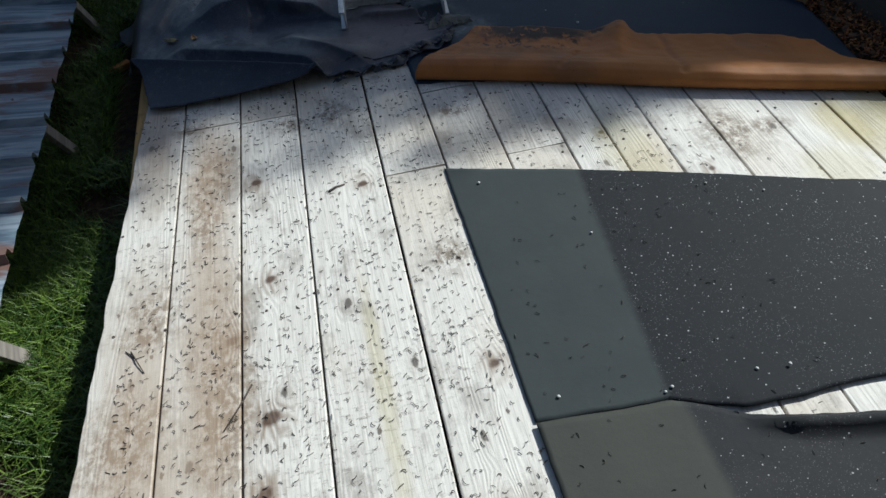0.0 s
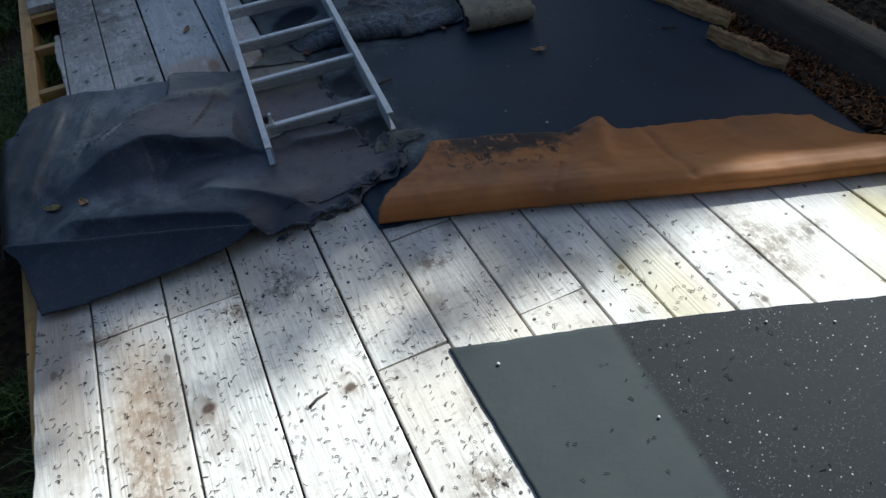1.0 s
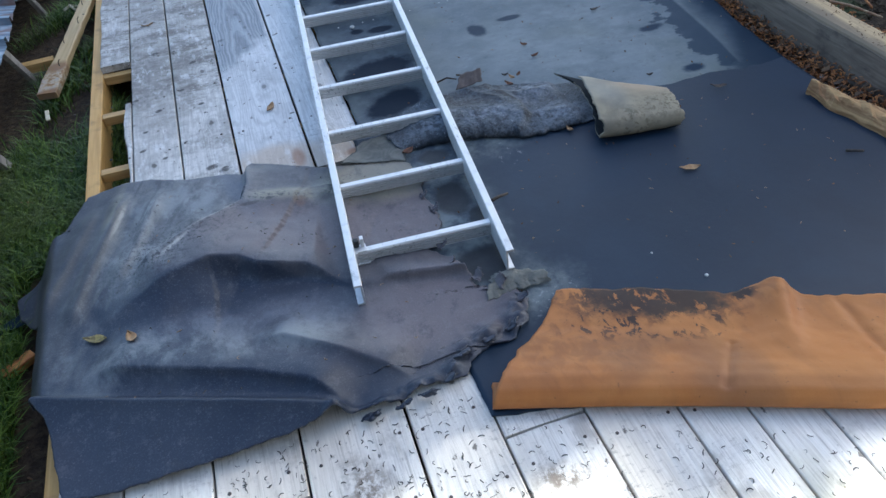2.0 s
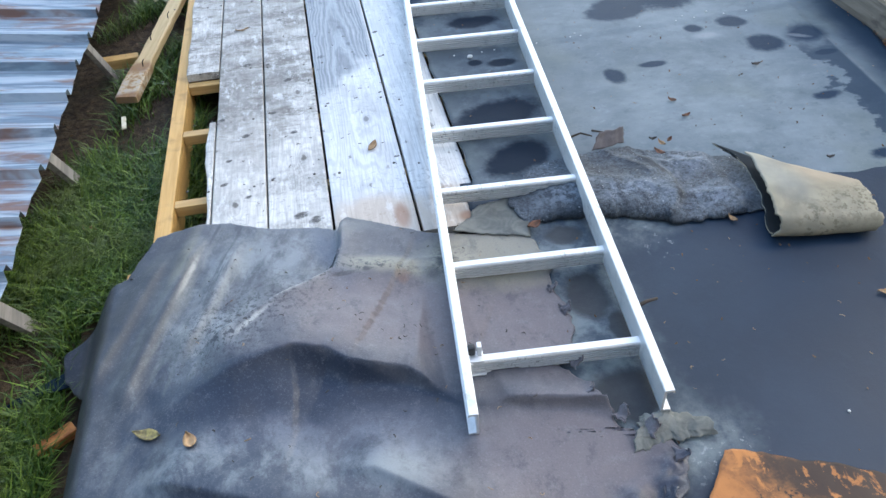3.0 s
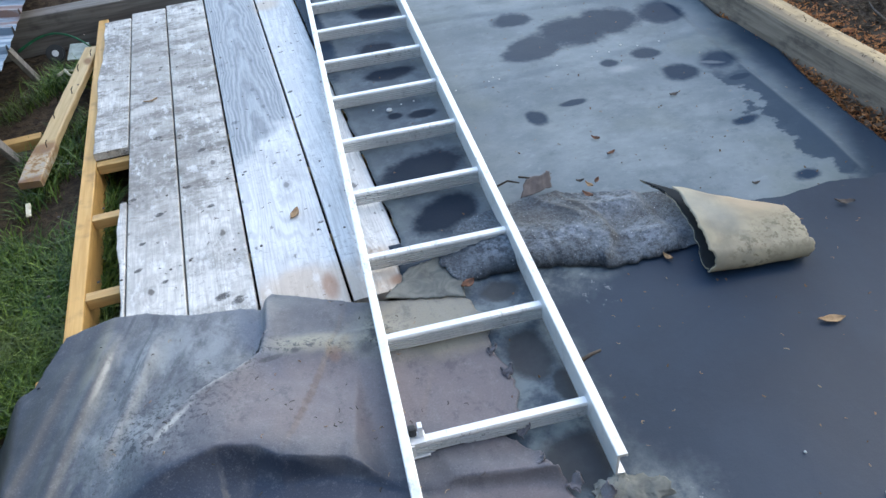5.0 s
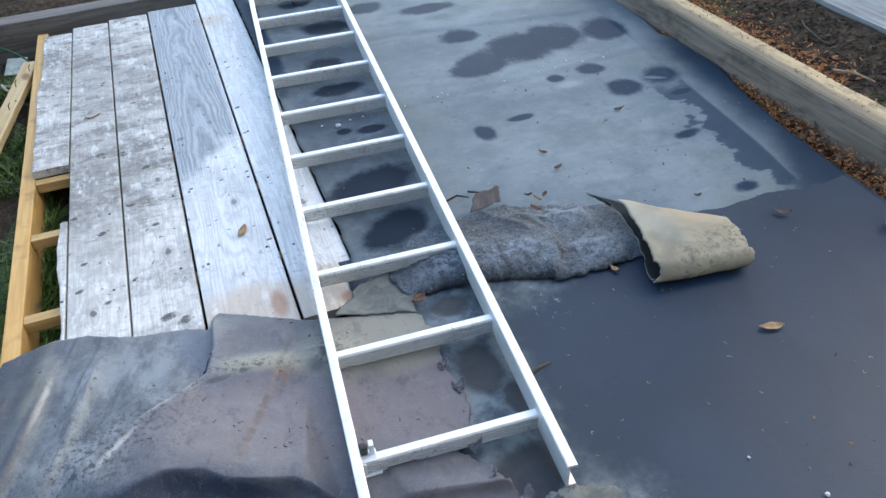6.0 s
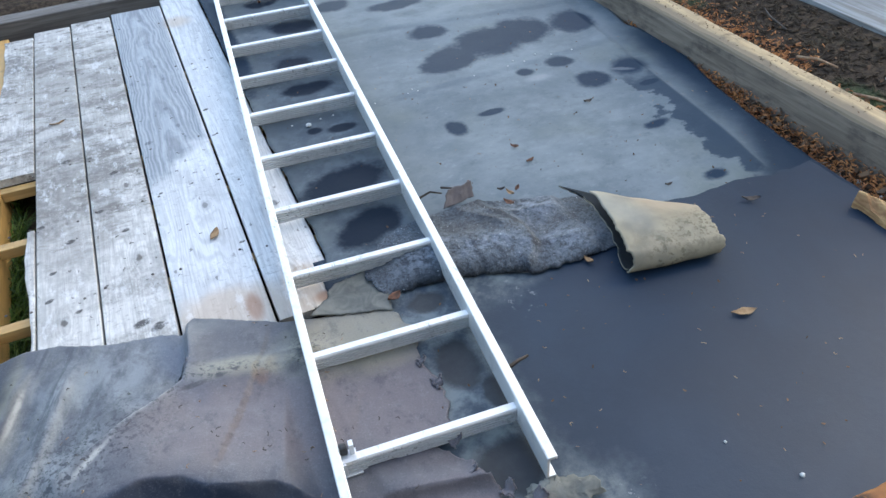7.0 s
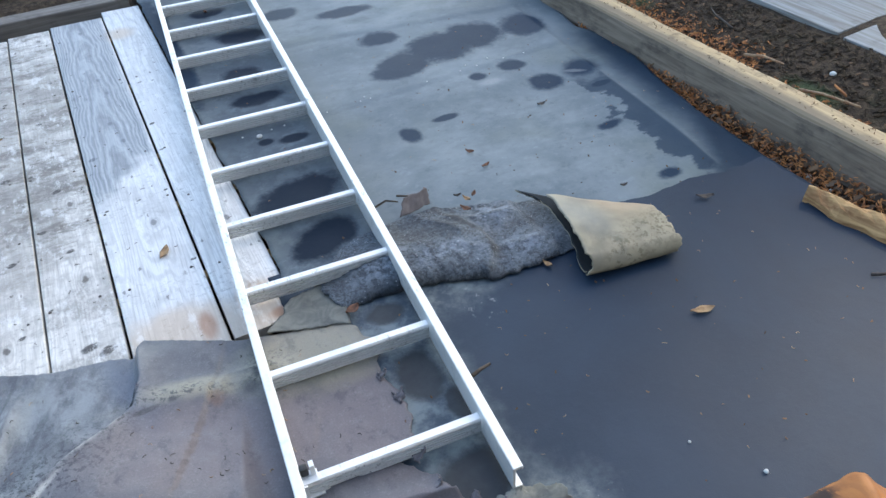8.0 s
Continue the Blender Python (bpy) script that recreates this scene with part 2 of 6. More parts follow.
# the two inner boards, washed pale, one with a damp blue-grey upper half and nested arches in its grain
k, c, grain, fine, saw = make_plank_material("washed_plank", (0.77, 0.755, 0.735), (0.58, 0.57, 0.56), (0.16, 0.15, 0.145), (0.60, 0.59, 0.58), [(-0.44, 0.12, 0.02)], [], 0.12, (0.075, 0.07, 0.068), 0.45, 0.22, 0.15)
sep = k.node("ShaderNodeSeparateXYZ")
k.link(k.pos, sep.inputs[0])
c = k.mix(0.22, c, (0.58, 0.61, 0.65))
tan = k.most([k.blob(-0.62, 0.02, 0.16, 0.11, -0.15, 0.3, 0.2), k.blob(-0.42, 0.03, 0.09, 0.10, 0, 0.3, 0.2), k.blob(-0.50, 1.97, 0.06, 0.06, 0, 0.6, 0.2)])
c = k.mix(k.math("MULTIPLY", tan, 0.6), c, (0.50, 0.37, 0.25))
c = chalky(k, dark_marks(k, c, DARK_INNER), 0.4)
damp_and_shade = k.math("SUBTRACT", k.math("SUBTRACT", sep.outputs[1], 0.72), k.math("MULTIPLY", k.math("ADD", sep.outputs[0], 0.687), 1.28))
damp_and_shade = k.ramp(k.math("ADD", damp_and_shade, k.math("MULTIPLY", k.math("SUBTRACT", k.noise(k.place(), 12.0, 5.0), 0.5), 0.25)), -0.03, 0.10)
blue = k.math("MULTIPLY", damp_and_shade, k.ramp(sep.outputs[0], -0.530, -0.56))
off = k.math("MULTIPLY", k.math("ADD", k.math("ADD", sep.outputs[0], 0.652), k.math("MULTIPLY", k.math("SUBTRACT", k.noise(k.place((1, 0.6, 1)), 5.0, 3.0), 0.5), 0.07)), 16.5)
arch = k.math("ADD", k.math("MULTIPLY", off, off), k.math("MULTIPLY", sep.outputs[1], 1.5))
arch = k.math("ADD", arch, k.math("MULTIPLY", k.noise(k.place((2.2, 0.6, 1)), 5.0, 4.0, 0.55), 0.9))
arch = k.math("SINE", k.math("MULTIPLY", arch, 13.0))
c = k.mix(k.math("MULTIPLY", blue, k.math("ADD", k.math("MULTIPLY", grain, 0.7), 0.32)), c, (0.15, 0.175, 0.205))
c = k.mix(k.math("MULTIPLY", k.math("MULTIPLY", blue, k.ramp(arch, 0.2, 1.0)), 0.24), c, (0.60, 0.63, 0.66))
c = k.mix(k.math("MULTIPLY", k.math("MULTIPLY", blue, k.ramp(arch, -0.5, -1.0)), 0.25), c, (0.10, 0.11, 0.125))
rust = k.most([k.blob(-0.575, 0.03, 0.02, 0.05, 0, 0.5, 0.2), k.blob(-0.40, -0.01, 0.03, 0.02, 0, 0.5, 0.2)])
c = k.mix(k.math("MULTIPLY", rust, 0.6), c, (0.30, 0.12, 0.045))
finish_plank(k, c, grain, fine, saw)
WASHED = k.m


def timber(name, a, b, rough=0.55, axis=1):
    k = Mat(name, rough, spec=0.4)
    sc = [14, 14, 14]
    sc[axis] = 0.8
    g = k.noise(k.place(tuple(sc), True, True), 4.0, 5.0, 0.6, 0.8)
    d = k.noise(k.place(), 14.0, 4.0)
    c = k.mix(k.ramp(g, 0.3, 0.7), a, b)
    c = k.mix(k.math("MULTIPLY", k.ramp(d, 0.55, 0.8), 0.6), c, tuple(x * 0.4 for x in b))
    k.colour(c)
    k.bump(g, 0.3, 0.0015)
    return k.m


FRESH = timber("fresh_timber", (0.68, 0.41, 0.14), (0.54, 0.30, 0.085))
FRESH_X = timber("fresh_joist", (0.62, 0.40, 0.16), (0.47, 0.28, 0.10), axis=0)
OLD = timber("old_timber", (0.30, 0.27, 0.24), (0.17, 0.15, 0.135), 0.75)
OLD_X = timber("old_timber_across", (0.20, 0.18, 0.16), (0.10, 0.085, 0.075), 0.75, axis=0)
PEELED = timber("peeling_board", (0.30, 0.315, 0.33), (0.17, 0.16, 0.15))
# the beam's sides: grey, with shade painted dark along the near part
k = Mat("kerb_timber", 0.85, spec=0.35)
g = k.noise(k.place((14, 0.8, 14), True, True), 4.0, 5.0, 0.6, 0.8)
c = k.mix(k.ramp(g, 0.3, 0.7), (0.25, 0.20, 0.155), (0.14, 0.11, 0.085))
c = k.mix(k.math("MULTIPLY", k.ramp(k.noise(k.place((1, 0.6, 1.4)), 9.0, 6.0, 0.7), 0.48, 0.64), 0.7), c, (0.075, 0.06, 0.05))
sep = k.node("ShaderNodeSeparateXYZ")
k.link(k.node("ShaderNodeNewGeometry").outputs["Position"], sep.inputs[0])
damp_and_shade = k.math("ADD", sep.outputs[1], k.math("MULTIPLY", k.math("SUBTRACT", k.noise(k.place(), 5.0, 4.0), 0.5), 0.8))
c = k.mix(k.math("MULTIPLY", k.ramp(damp_and_shade, -0.25, -0.85), 0.75), c, (0.060, 0.050, 0.042))
k.colour(c)
k.bump(g, 0.3, 0.0015)
KERB = k.m
# the beam's top: worn pale; its near part carries painted shade
k = Mat("pale_worn_timber", 0.85, spec=0.4)
g = k.noise(k.place((14, 0.8, 14), True, True), 4.0, 5.0, 0.6, 0.8)
c = k.mix(k.ramp(g, 0.3, 0.7), (0.54, 0.40, 0.23), (0.36, 0.26, 0.15))
c = k.mix(k.math("MULTIPLY", k.ramp(k.noise(k.place(), 14.0, 5.0, 0.7), 0.52, 0.7), 0.7), c, (0.13, 0.095, 0.06))
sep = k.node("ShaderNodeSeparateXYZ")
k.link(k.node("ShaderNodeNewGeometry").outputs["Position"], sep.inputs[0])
near_shade = k.math("ADD", sep.outputs[1], k.math("MULTIPLY", k.math("SUBTRACT", k.noise(k.place(), 5.0, 4.0), 0.5), 0.8))
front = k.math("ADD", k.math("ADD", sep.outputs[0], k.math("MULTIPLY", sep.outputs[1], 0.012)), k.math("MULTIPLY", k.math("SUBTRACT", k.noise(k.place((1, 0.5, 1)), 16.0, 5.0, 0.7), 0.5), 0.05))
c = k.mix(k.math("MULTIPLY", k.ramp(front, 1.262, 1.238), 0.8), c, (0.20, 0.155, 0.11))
c = k.mix(k.math("MULTIPLY", k.ramp(near_shade, -0.25, -0.85), 0.85), c, (0.10, 0.085, 0.065))
k.colour(c)
k.bump(g, 0.3, 0.0015)
PALE = k.m
# a pale plank with a rotten rusty end
k = Mat("split_plank", 0.7, spec=0.4)
g = k.noise(k.place((14, 0.8, 14), True, True), 4.0, 5.0, 0.6, 0.8)
c = k.mix(k.ramp(g, 0.3, 0.7), (0.62, 0.47, 0.26), (0.47, 0.33, 0.16))
rot = k.noise(k.place(), 45.0, 6.0, 0.7)
c = k.mix(k.math("MULTIPLY", k.blob(-1.42, 1.07, 0.09, 0.13, 0, 0.4, 0.5), k.ramp(rot, 0.40, 0.62)), c, (0.46, 0.40, 0.33))
rusty = k.most([k.blob(-1.395, 1.19, 0.05, 0.035, 0.6, 0.5, 0.6), k.blob(-1.42, 1.0, 0.08, 0.022, 0.2, 0.5, 0.5), k.math("MULTIPLY", k.blob(-1.41, 1.10, 0.08, 0.12, 0, 0.5, 0.6), k.ramp(rot, 0.52, 0.42)), k.blob(-1.27, 1.84, 0.014, 0.03, 0, 0.5, 0.6)])
c = k.mix(k.math("MULTIPLY", rusty, 0.75), c, (0.20, 0.085, 0.03))
k.colour(c)
k.bump(g, 0.3, 0.0015)
SPLIT = k.m


def felt(name, base, dusty, rough0, rough1, extra=None, grit=0.0, gritcol=(0.6, 0.6, 0.6), scale=2.5, tint=None, gritmask=None, spec=0.36, coarse=0.0):
    k = Mat(name, 0.5, spec=spec)
    n1 = k.noise(k.place(), scale, 6.0, 0.62, 0.6)
    n2 = k.noise(k.place(), 38.0, 4.0, 0.65)
    n3 = k.noise(k.place(), 420.0, 2.0)
    c = k.mix(k.ramp(n1, 0.35, 0.7), base, dusty)
    c = k.mix(k.math("MULTIPLY", k.ramp(n2, 0.52, 0.72), 0.35), c, dusty)
    if tint:
        c = k.mix(k.math("MULTIPLY", k.ramp(k.noise(k.place((1, 1, 1)), scale * 0.8, 3.0), 0.5, 0.68), 0.6), c, tint)
    if extra:
        c = extra(k, c)
    if grit:
        vor = k.node("ShaderNodeTexVoronoi", Scale=grit)
        k.link(k.place(), vor.inputs["Vector"])
        vor2 = k.node("ShaderNodeTexVoronoi", Scale=grit * 3.1)
        k.link(k.place(), vor2.inputs["Vector"])
        sep2 = k.node("ShaderNodeSeparateColor")
        k.link(vor2.outputs["Color"], sep2.inputs[0])
        tiny = k.math("GREATER_THAN", k.math("MULTIPLY", k.math("POWER", sep2.outputs[1], 5.0), 0.40), vor2.outputs["Distance"])
        sep = k.node("ShaderNodeSeparateColor")
        k.link(vor.outputs["Color"], sep.inputs[0])
        size = k.math("MULTIPLY", k.math("POWER", sep.outputs[0], 12.0), 0.30)
        spot = k.math("GREATER_THAN", size, vor.outputs["Distance"])
        patch = k.ramp(k.noise(k.place(), 5.0, 3.0), 0.3, 0.7)
        both = k.math("MULTIPLY", k.math("MAXIMUM", k.math("MULTIPLY", spot, 0.85), k.math("MULTIPLY", k.math("MULTIPLY", tiny, 0.55), patch)), gritmask(k) if gritmask else 1.0)
        c = k.mix(both, c, gritcol)
    k.colour(c)
    k.rough(k.math("ADD", k.math("MULTIPLY", n1, rough1 - rough0), rough0))
    k.bump(n2, 0.22, 0.003)
    k.bump(n3, 0.35, 0.0008)
    if coarse:
        k.bump(k.noise(k.place(), 95.0, 6.0, 0.75), coarse, 0.006)
    return k.m


def far_extra(k, c):
    wet = k.most([k.blob(0.42, 1.29, 0.08, 0.065), k.blob(0.40, 1.02, 0.13, 0.09, 0.4), k.blob(0.60, 1.09, 0.16, 0.12, 0.15), k.blob(0.76, 1.12, 0.12, 0.12, 0.15),
                  k.blob(0.98, 1.10, 0.09, 0.10), k.blob(0.603, 0.80, 0.035, 0.03), k.blob(0.755, 0.815, 0.055, 0.04), k.blob(0.79, 0.635, 0.065, 0.06),
                  k.blob(0.955, 0.66, 0.07, 0.06, 0.3, 0.4), k.blob(0.95, 0.52, 0.04, 0.018), k.blob(0.214, 0.555, 0.035, 0.05), k.blob(0.36, 0.595, 0.05, 0.018),
                  k.blob(0.80, 0.28, 0.05, 0.022, 0.1, 0.35, 0.5), k.blob(0.785, -0.025, 0.04, 0.022, 0, 0.4, 0.6),
                  k.blob(-0.34, 1.7, 0.05, 0.55), k.blob(0.15, 1.75, 0.08, 0.06), k.blob(0.40, 1.62, 0.12, 0.05), k.blob(0.62, 1.85, 0.2, 0.06)])
    wet2 = k.most([k.blob(-0.06, 1.62, 0.10, 0.08), k.blob(-0.15, 1.26, 0.07, 0.07), k.blob(-0.15, 1.05, 0.09, 0.045), k.blob(-0.21, 0.757, 0.025, 0.02),
                   k.blob(-0.12, 0.735, 0.05, 0.025), k.blob(-0.22, 0.42, 0.15, 0.075, 0.35), k.blob(-0.21, 0.19, 0.11, 0.07, 0.5), k.blob(-0.12, 1.94, 0.08, 0.05)])
    dust_and_lit = k.most([k.blob(0.45, 0.30, 0.45, 0.35, 0.0, 0.6), k.blob(0.5, 0.95, 0.5, 0.25, 0, 0.6), k.blob(0.45, 1.6, 0.5, 0.3, 0, 0.6)])
    streak = k.ramp(k.noise(k.place((1, 1.7, 1)), 5.0, 7.0, 0.68), 0.35, 0.68)
    # shade under the ladder, painted as a darker strip with the ladder's slant
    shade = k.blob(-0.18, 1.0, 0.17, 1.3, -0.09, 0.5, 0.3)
    c = k.mix(k.math("MULTIPLY", dust_and_lit, k.math("ADD", k.math("MULTIPLY", streak, 0.5), 0.2)), c, (0.262, 0.29, 0.30))
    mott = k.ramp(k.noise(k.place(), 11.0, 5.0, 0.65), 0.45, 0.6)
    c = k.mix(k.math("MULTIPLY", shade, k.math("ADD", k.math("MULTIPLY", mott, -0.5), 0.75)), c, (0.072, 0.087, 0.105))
    fine = k.noise(k.place((1, 1.3, 1)), 16.0, 9.0, 0.75)
    c = k.mix(k.math("MULTIPLY", k.ramp(fine, 0.54, 0.68), 0.35), c, (0.07, 0.085, 0.10))
    c = k.mix(k.math("MULTIPLY", k.ramp(fine, 0.44, 0.32), 0.22), c, (0.33, 0.36, 0.37))
    c = k.mix(k.math("MULTIPLY", wet, 0.93), c, (0.009, 0.025, 0.052))
    chalk = k.most([k.blob(0.92, 0.655, 0.035, 0.010, -0.6, 0.5, 0.8), k.blob(0.62, 0.74, 0.05, 0.02, 0, 0.5), k.blob(0.74, -0.16, 0.03, 0.02)])
    c = k.mix(k.math("MULTIPLY", chalk, 0.25), c, (0.42, 0.43, 0.43))
    c = k.mix(k.math("MULTIPLY", wet2, 0.96), c, (0.010, 0.017, 0.030))
    # a spill that has stopped at the lap, and the damp margin beyond it
    sep = k.node("ShaderNodeSeparateXYZ")
    k.link(k.node("ShaderNodeNewGeometry").outputs["Position"], sep.inputs[0])
    jag = k.math("SUBTRACT", k.noise(k.place((1, 1.4, 1)), 6.0, 5.0, 0.62), 0.5)
    past = k.math("SUBTRACT", k.math("SUBTRACT", sep.outputs[0], 0.941), k.math("MULTIPLY", sep.outputs[1], 0.09))
    spill = k.math("MULTIPLY", k.ramp(k.math("ADD", sep.outputs[0], k.math("MULTIPLY", jag, 0.42)), 0.855, 0.885), k.ramp(past, 0.010, -0.004))
    spill = k.math("MULTIPLY", spill, k.math("MULTIPLY", k.ramp(k.math("ADD", sep.outputs[1], k.math("MULTIPLY", jag, 0.3)), -0.10, -0.05), k.ramp(k.math("ADD", sep.outputs[1], k.math("MULTIPLY", jag, 0.4)), 0.68, 0.52)))
    c = k.mix(k.math("MULTIPLY", spill, 0.82), c, (0.020, 0.038, 0.064))
    margin = k.math("MULTIPLY", k.ramp(k.math("ADD", past, k.math("MULTIPLY", jag, 0.10)), -0.01, 0.13), k.ramp(sep.outputs[1], 1.15, 0.75))
    c = k.mix(k.math("MULTIPLY", margin, 0.9), c, (0.014, 0.030, 0.054))
    # tar bled over the front of the sheet
    front = k.math("ADD", sep.outputs[1], k.math("MULTIPLY", k.math("SUBTRACT", k.noise(k.place(), 6.0, 5.0, 0.65), 0.5), 0.3))
    c = k.mix(k.math("SUBTRACT", 1.0, k.ramp(front, -0.20, -0.13)), c, (0.012, 0.024, 0.044))
    slant = k.math("SUBTRACT", front, k.math("MULTIPLY", k.math("SUBTRACT", sep.outputs[0], 0.93), 1.5))
    return k.mix(k.math("MULTIPLY", k.ramp(slant, 0.06, -0.14), 0.85), c, (0.018, 0.032, 0.052))


def dark_extra(k, c):
    left = k.most([k.blob(-0.22, -0.35, 0.11, 0.42, 0, 0.4), k.blob(-0.2, -0.76, 0.16, 0.09, 0, 0.5), k.blob(-0.02, -0.12, 0.14, 0.09, 0, 0.6)])
    mott = k.ramp(k.noise(k.place(), 13.0, 6.0, 0.7), 0.35, 0.65)
    c = k.mix(k.math("MULTIPLY", left, k.math("ADD", k.math("MULTIPLY", mott, 0.65), 0.12)), c, (0.20, 0.23, 0.235))
    pale = k.math("MULTIPLY", k.ramp(k.noise(k.place(), 45.0, 4.0, 0.7), 0.58, 0.68), k.most([k.blob(-0.08, -0.82, 0.08, 0.06, 0, 0.6), k.blob(0.03, -0.22, 0.04, 0.06, 0, 0.6)]))
    c = k.mix(k.math("MULTIPLY", pale, 0.7), c, (0.35, 0.37, 0.38))
    wet = k.most([k.blob(-0.19, -0.15, 0.045, 0.035), k.blob(-0.20, -0.36, 0.05, 0.08), k.blob(-0.215, -0.64, 0.075, 0.065), k.blob(-0.16, -0.47, 0.03, 0.05)])
    return k.mix(k.math("MULTIPLY", wet, 0.9), c, (0.022, 0.025, 0.03))


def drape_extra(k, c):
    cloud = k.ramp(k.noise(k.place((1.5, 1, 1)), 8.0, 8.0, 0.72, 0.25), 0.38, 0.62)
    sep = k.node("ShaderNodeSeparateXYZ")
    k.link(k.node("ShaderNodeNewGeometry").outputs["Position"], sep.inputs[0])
    # dusty felt, painted paler up to the fold's crest, where light catches it
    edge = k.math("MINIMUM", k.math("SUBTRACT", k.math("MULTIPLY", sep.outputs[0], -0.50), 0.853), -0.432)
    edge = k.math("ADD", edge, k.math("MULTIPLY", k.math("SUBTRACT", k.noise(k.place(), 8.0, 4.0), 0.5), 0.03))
    dust_and_lit = k.ramp(k.math("SUBTRACT", sep.outputs[1], edge), -0.008, 0.010)
    dust_and_lit = k.most([k.math("MULTIPLY", dust_and_lit, k.ramp(sep.outputs[0], -1.25, -1.02)), k.blob(-0.42, -0.72, 0.17, 0.2, 0, 0.6, 0.3), k.math("MULTIPLY", k.blob(-0.60, -0.71, 0.26, 0.11, -0.2, 0.7, 0.3), 0.75)])
    c = k.mix(k.math("MULTIPLY", dust_and_lit, k.math("ADD", k.math("MULTIPLY", cloud, 0.25), 0.65)), c, (0.125, 0.118, 0.125))
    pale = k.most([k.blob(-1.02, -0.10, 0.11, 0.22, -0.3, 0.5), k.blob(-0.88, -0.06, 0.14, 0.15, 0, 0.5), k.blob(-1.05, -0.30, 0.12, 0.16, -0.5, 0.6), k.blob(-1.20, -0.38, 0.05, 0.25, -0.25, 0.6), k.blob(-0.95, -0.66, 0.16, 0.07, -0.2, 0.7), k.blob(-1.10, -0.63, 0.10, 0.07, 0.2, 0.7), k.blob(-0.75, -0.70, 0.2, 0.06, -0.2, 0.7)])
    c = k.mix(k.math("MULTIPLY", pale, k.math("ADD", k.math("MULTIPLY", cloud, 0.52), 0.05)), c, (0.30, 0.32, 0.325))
    along = k.node("ShaderNodeMapping")
    along.vector_type = "TEXTURE"
    along.inputs["Rotation"].default_value = (0, 0, -0.36)
    along.inputs["Scale"].default_value = (0.035, 0.30, 1)
    k.link(k.pos, along.inputs["Vector"])
    side = k.blob(-1.13, -0.22, 0.17, 0.38, -0.3, 0.5)
    lines = k.noise(along.outputs[0], 0.8, 7.0, 0.65, 0.8)
    c = k.mix(k.math("MULTIPLY", k.math("MULTIPLY", k.ramp(lines, 0.50, 0.60), side), 0.26), c, (0.25, 0.25, 0.20))
    c = k.mix(k.math("MULTIPLY", k.math("MULTIPLY", k.ramp(lines, 0.47, 0.39), side), 0.6), c, (0.045, 0.05, 0.055))
    worn = k.most([k.blob(-0.845, -0.228, 0.085, 0.012, 0.60, 0.6, 0.5), k.blob(-0.95, -0.33, 0.05, 0.007, 0.75, 0.6, 0.6), k.blob(-1.12, -0.12, 0.006, 0.09, -0.3, 0.5, 0.8)])
    c = k.mix(k.math("MULTIPLY", worn, 0.75), c, (0.46, 0.45, 0.41))
    run = k.ramp(k.noise(k.place((6, 1.6, 1)), 4.0, 5.0, 0.65, 0.4), 0.45, 0.62)
    c = k.mix(k.math("MULTIPLY", k.math("MULTIPLY", run, k.most([k.blob(-1.14, -0.25, 0.16, 0.34, -0.25, 0.5)])), 0.6), c, (0.07, 0.075, 0.085))
    pink = k.most([k.blob(-0.62, -0.35, 0.28, 0.12, -0.2, 0.5), k.blob(-0.36, -0.42, 0.1, 0.14, 0, 0.5), k.blob(-0.38, -0.75, 0.2, 0.12, 0, 0.5)])
    c = k.mix(k.math("MULTIPLY", pink, 0.6), c, (0.165, 0.130, 0.132))
    olive = k.most([k.blob(-0.60, -0.185, 0.20, 0.03, -0.15, 0.5), k.blob(-0.40, -0.19, 0.16, 0.10, -0.2, 0.4), k.blob(-1.13, -0.02, 0.02, 0.10, -0.2, 0.5)])
    c = k.mix(k.math("MULTIPLY", olive, 0.75), c, (0.27, 0.245, 0.18))
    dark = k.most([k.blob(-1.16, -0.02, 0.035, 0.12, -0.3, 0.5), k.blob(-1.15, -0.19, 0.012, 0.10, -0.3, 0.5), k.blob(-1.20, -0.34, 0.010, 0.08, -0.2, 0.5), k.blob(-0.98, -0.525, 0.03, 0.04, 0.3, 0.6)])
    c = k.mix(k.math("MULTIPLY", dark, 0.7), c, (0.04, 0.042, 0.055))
    # shade on the fold's front face, put into the colour as navy
    fold_shade = k.most([k.blob(-0.84, -0.505, 0.15, 0.060, -0.15, 0.6, 0.4), k.blob(-0.64, -0.565, 0.13, 0.050, -0.35, 0.6, 0.4), k.blob(-1.05, -0.485, 0.11, 0.06, 0.25, 0.7, 0.4)])
    c = k.mix(k.math("MULTIPLY", fold_shade, k.math("ADD", k.math("MULTIPLY", cloud, -0.25), 0.85)), c, (0.026, 0.034, 0.056))
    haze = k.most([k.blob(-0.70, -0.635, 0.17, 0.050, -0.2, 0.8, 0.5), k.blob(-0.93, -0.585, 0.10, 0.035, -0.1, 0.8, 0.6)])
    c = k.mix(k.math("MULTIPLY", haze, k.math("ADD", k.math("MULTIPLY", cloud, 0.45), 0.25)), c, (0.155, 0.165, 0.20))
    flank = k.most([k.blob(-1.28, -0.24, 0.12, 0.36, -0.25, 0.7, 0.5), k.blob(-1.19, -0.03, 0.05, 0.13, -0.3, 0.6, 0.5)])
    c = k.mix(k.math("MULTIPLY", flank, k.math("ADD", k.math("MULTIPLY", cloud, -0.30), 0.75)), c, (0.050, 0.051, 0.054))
    blue = k.blob(-0.775, -0.09, 0.035, 0.13, 0.15, 0.7, 0.4)
    c = k.mix(k.math("MULTIPLY", blue, 0.6), c, (0.055, 0.070, 0.115))
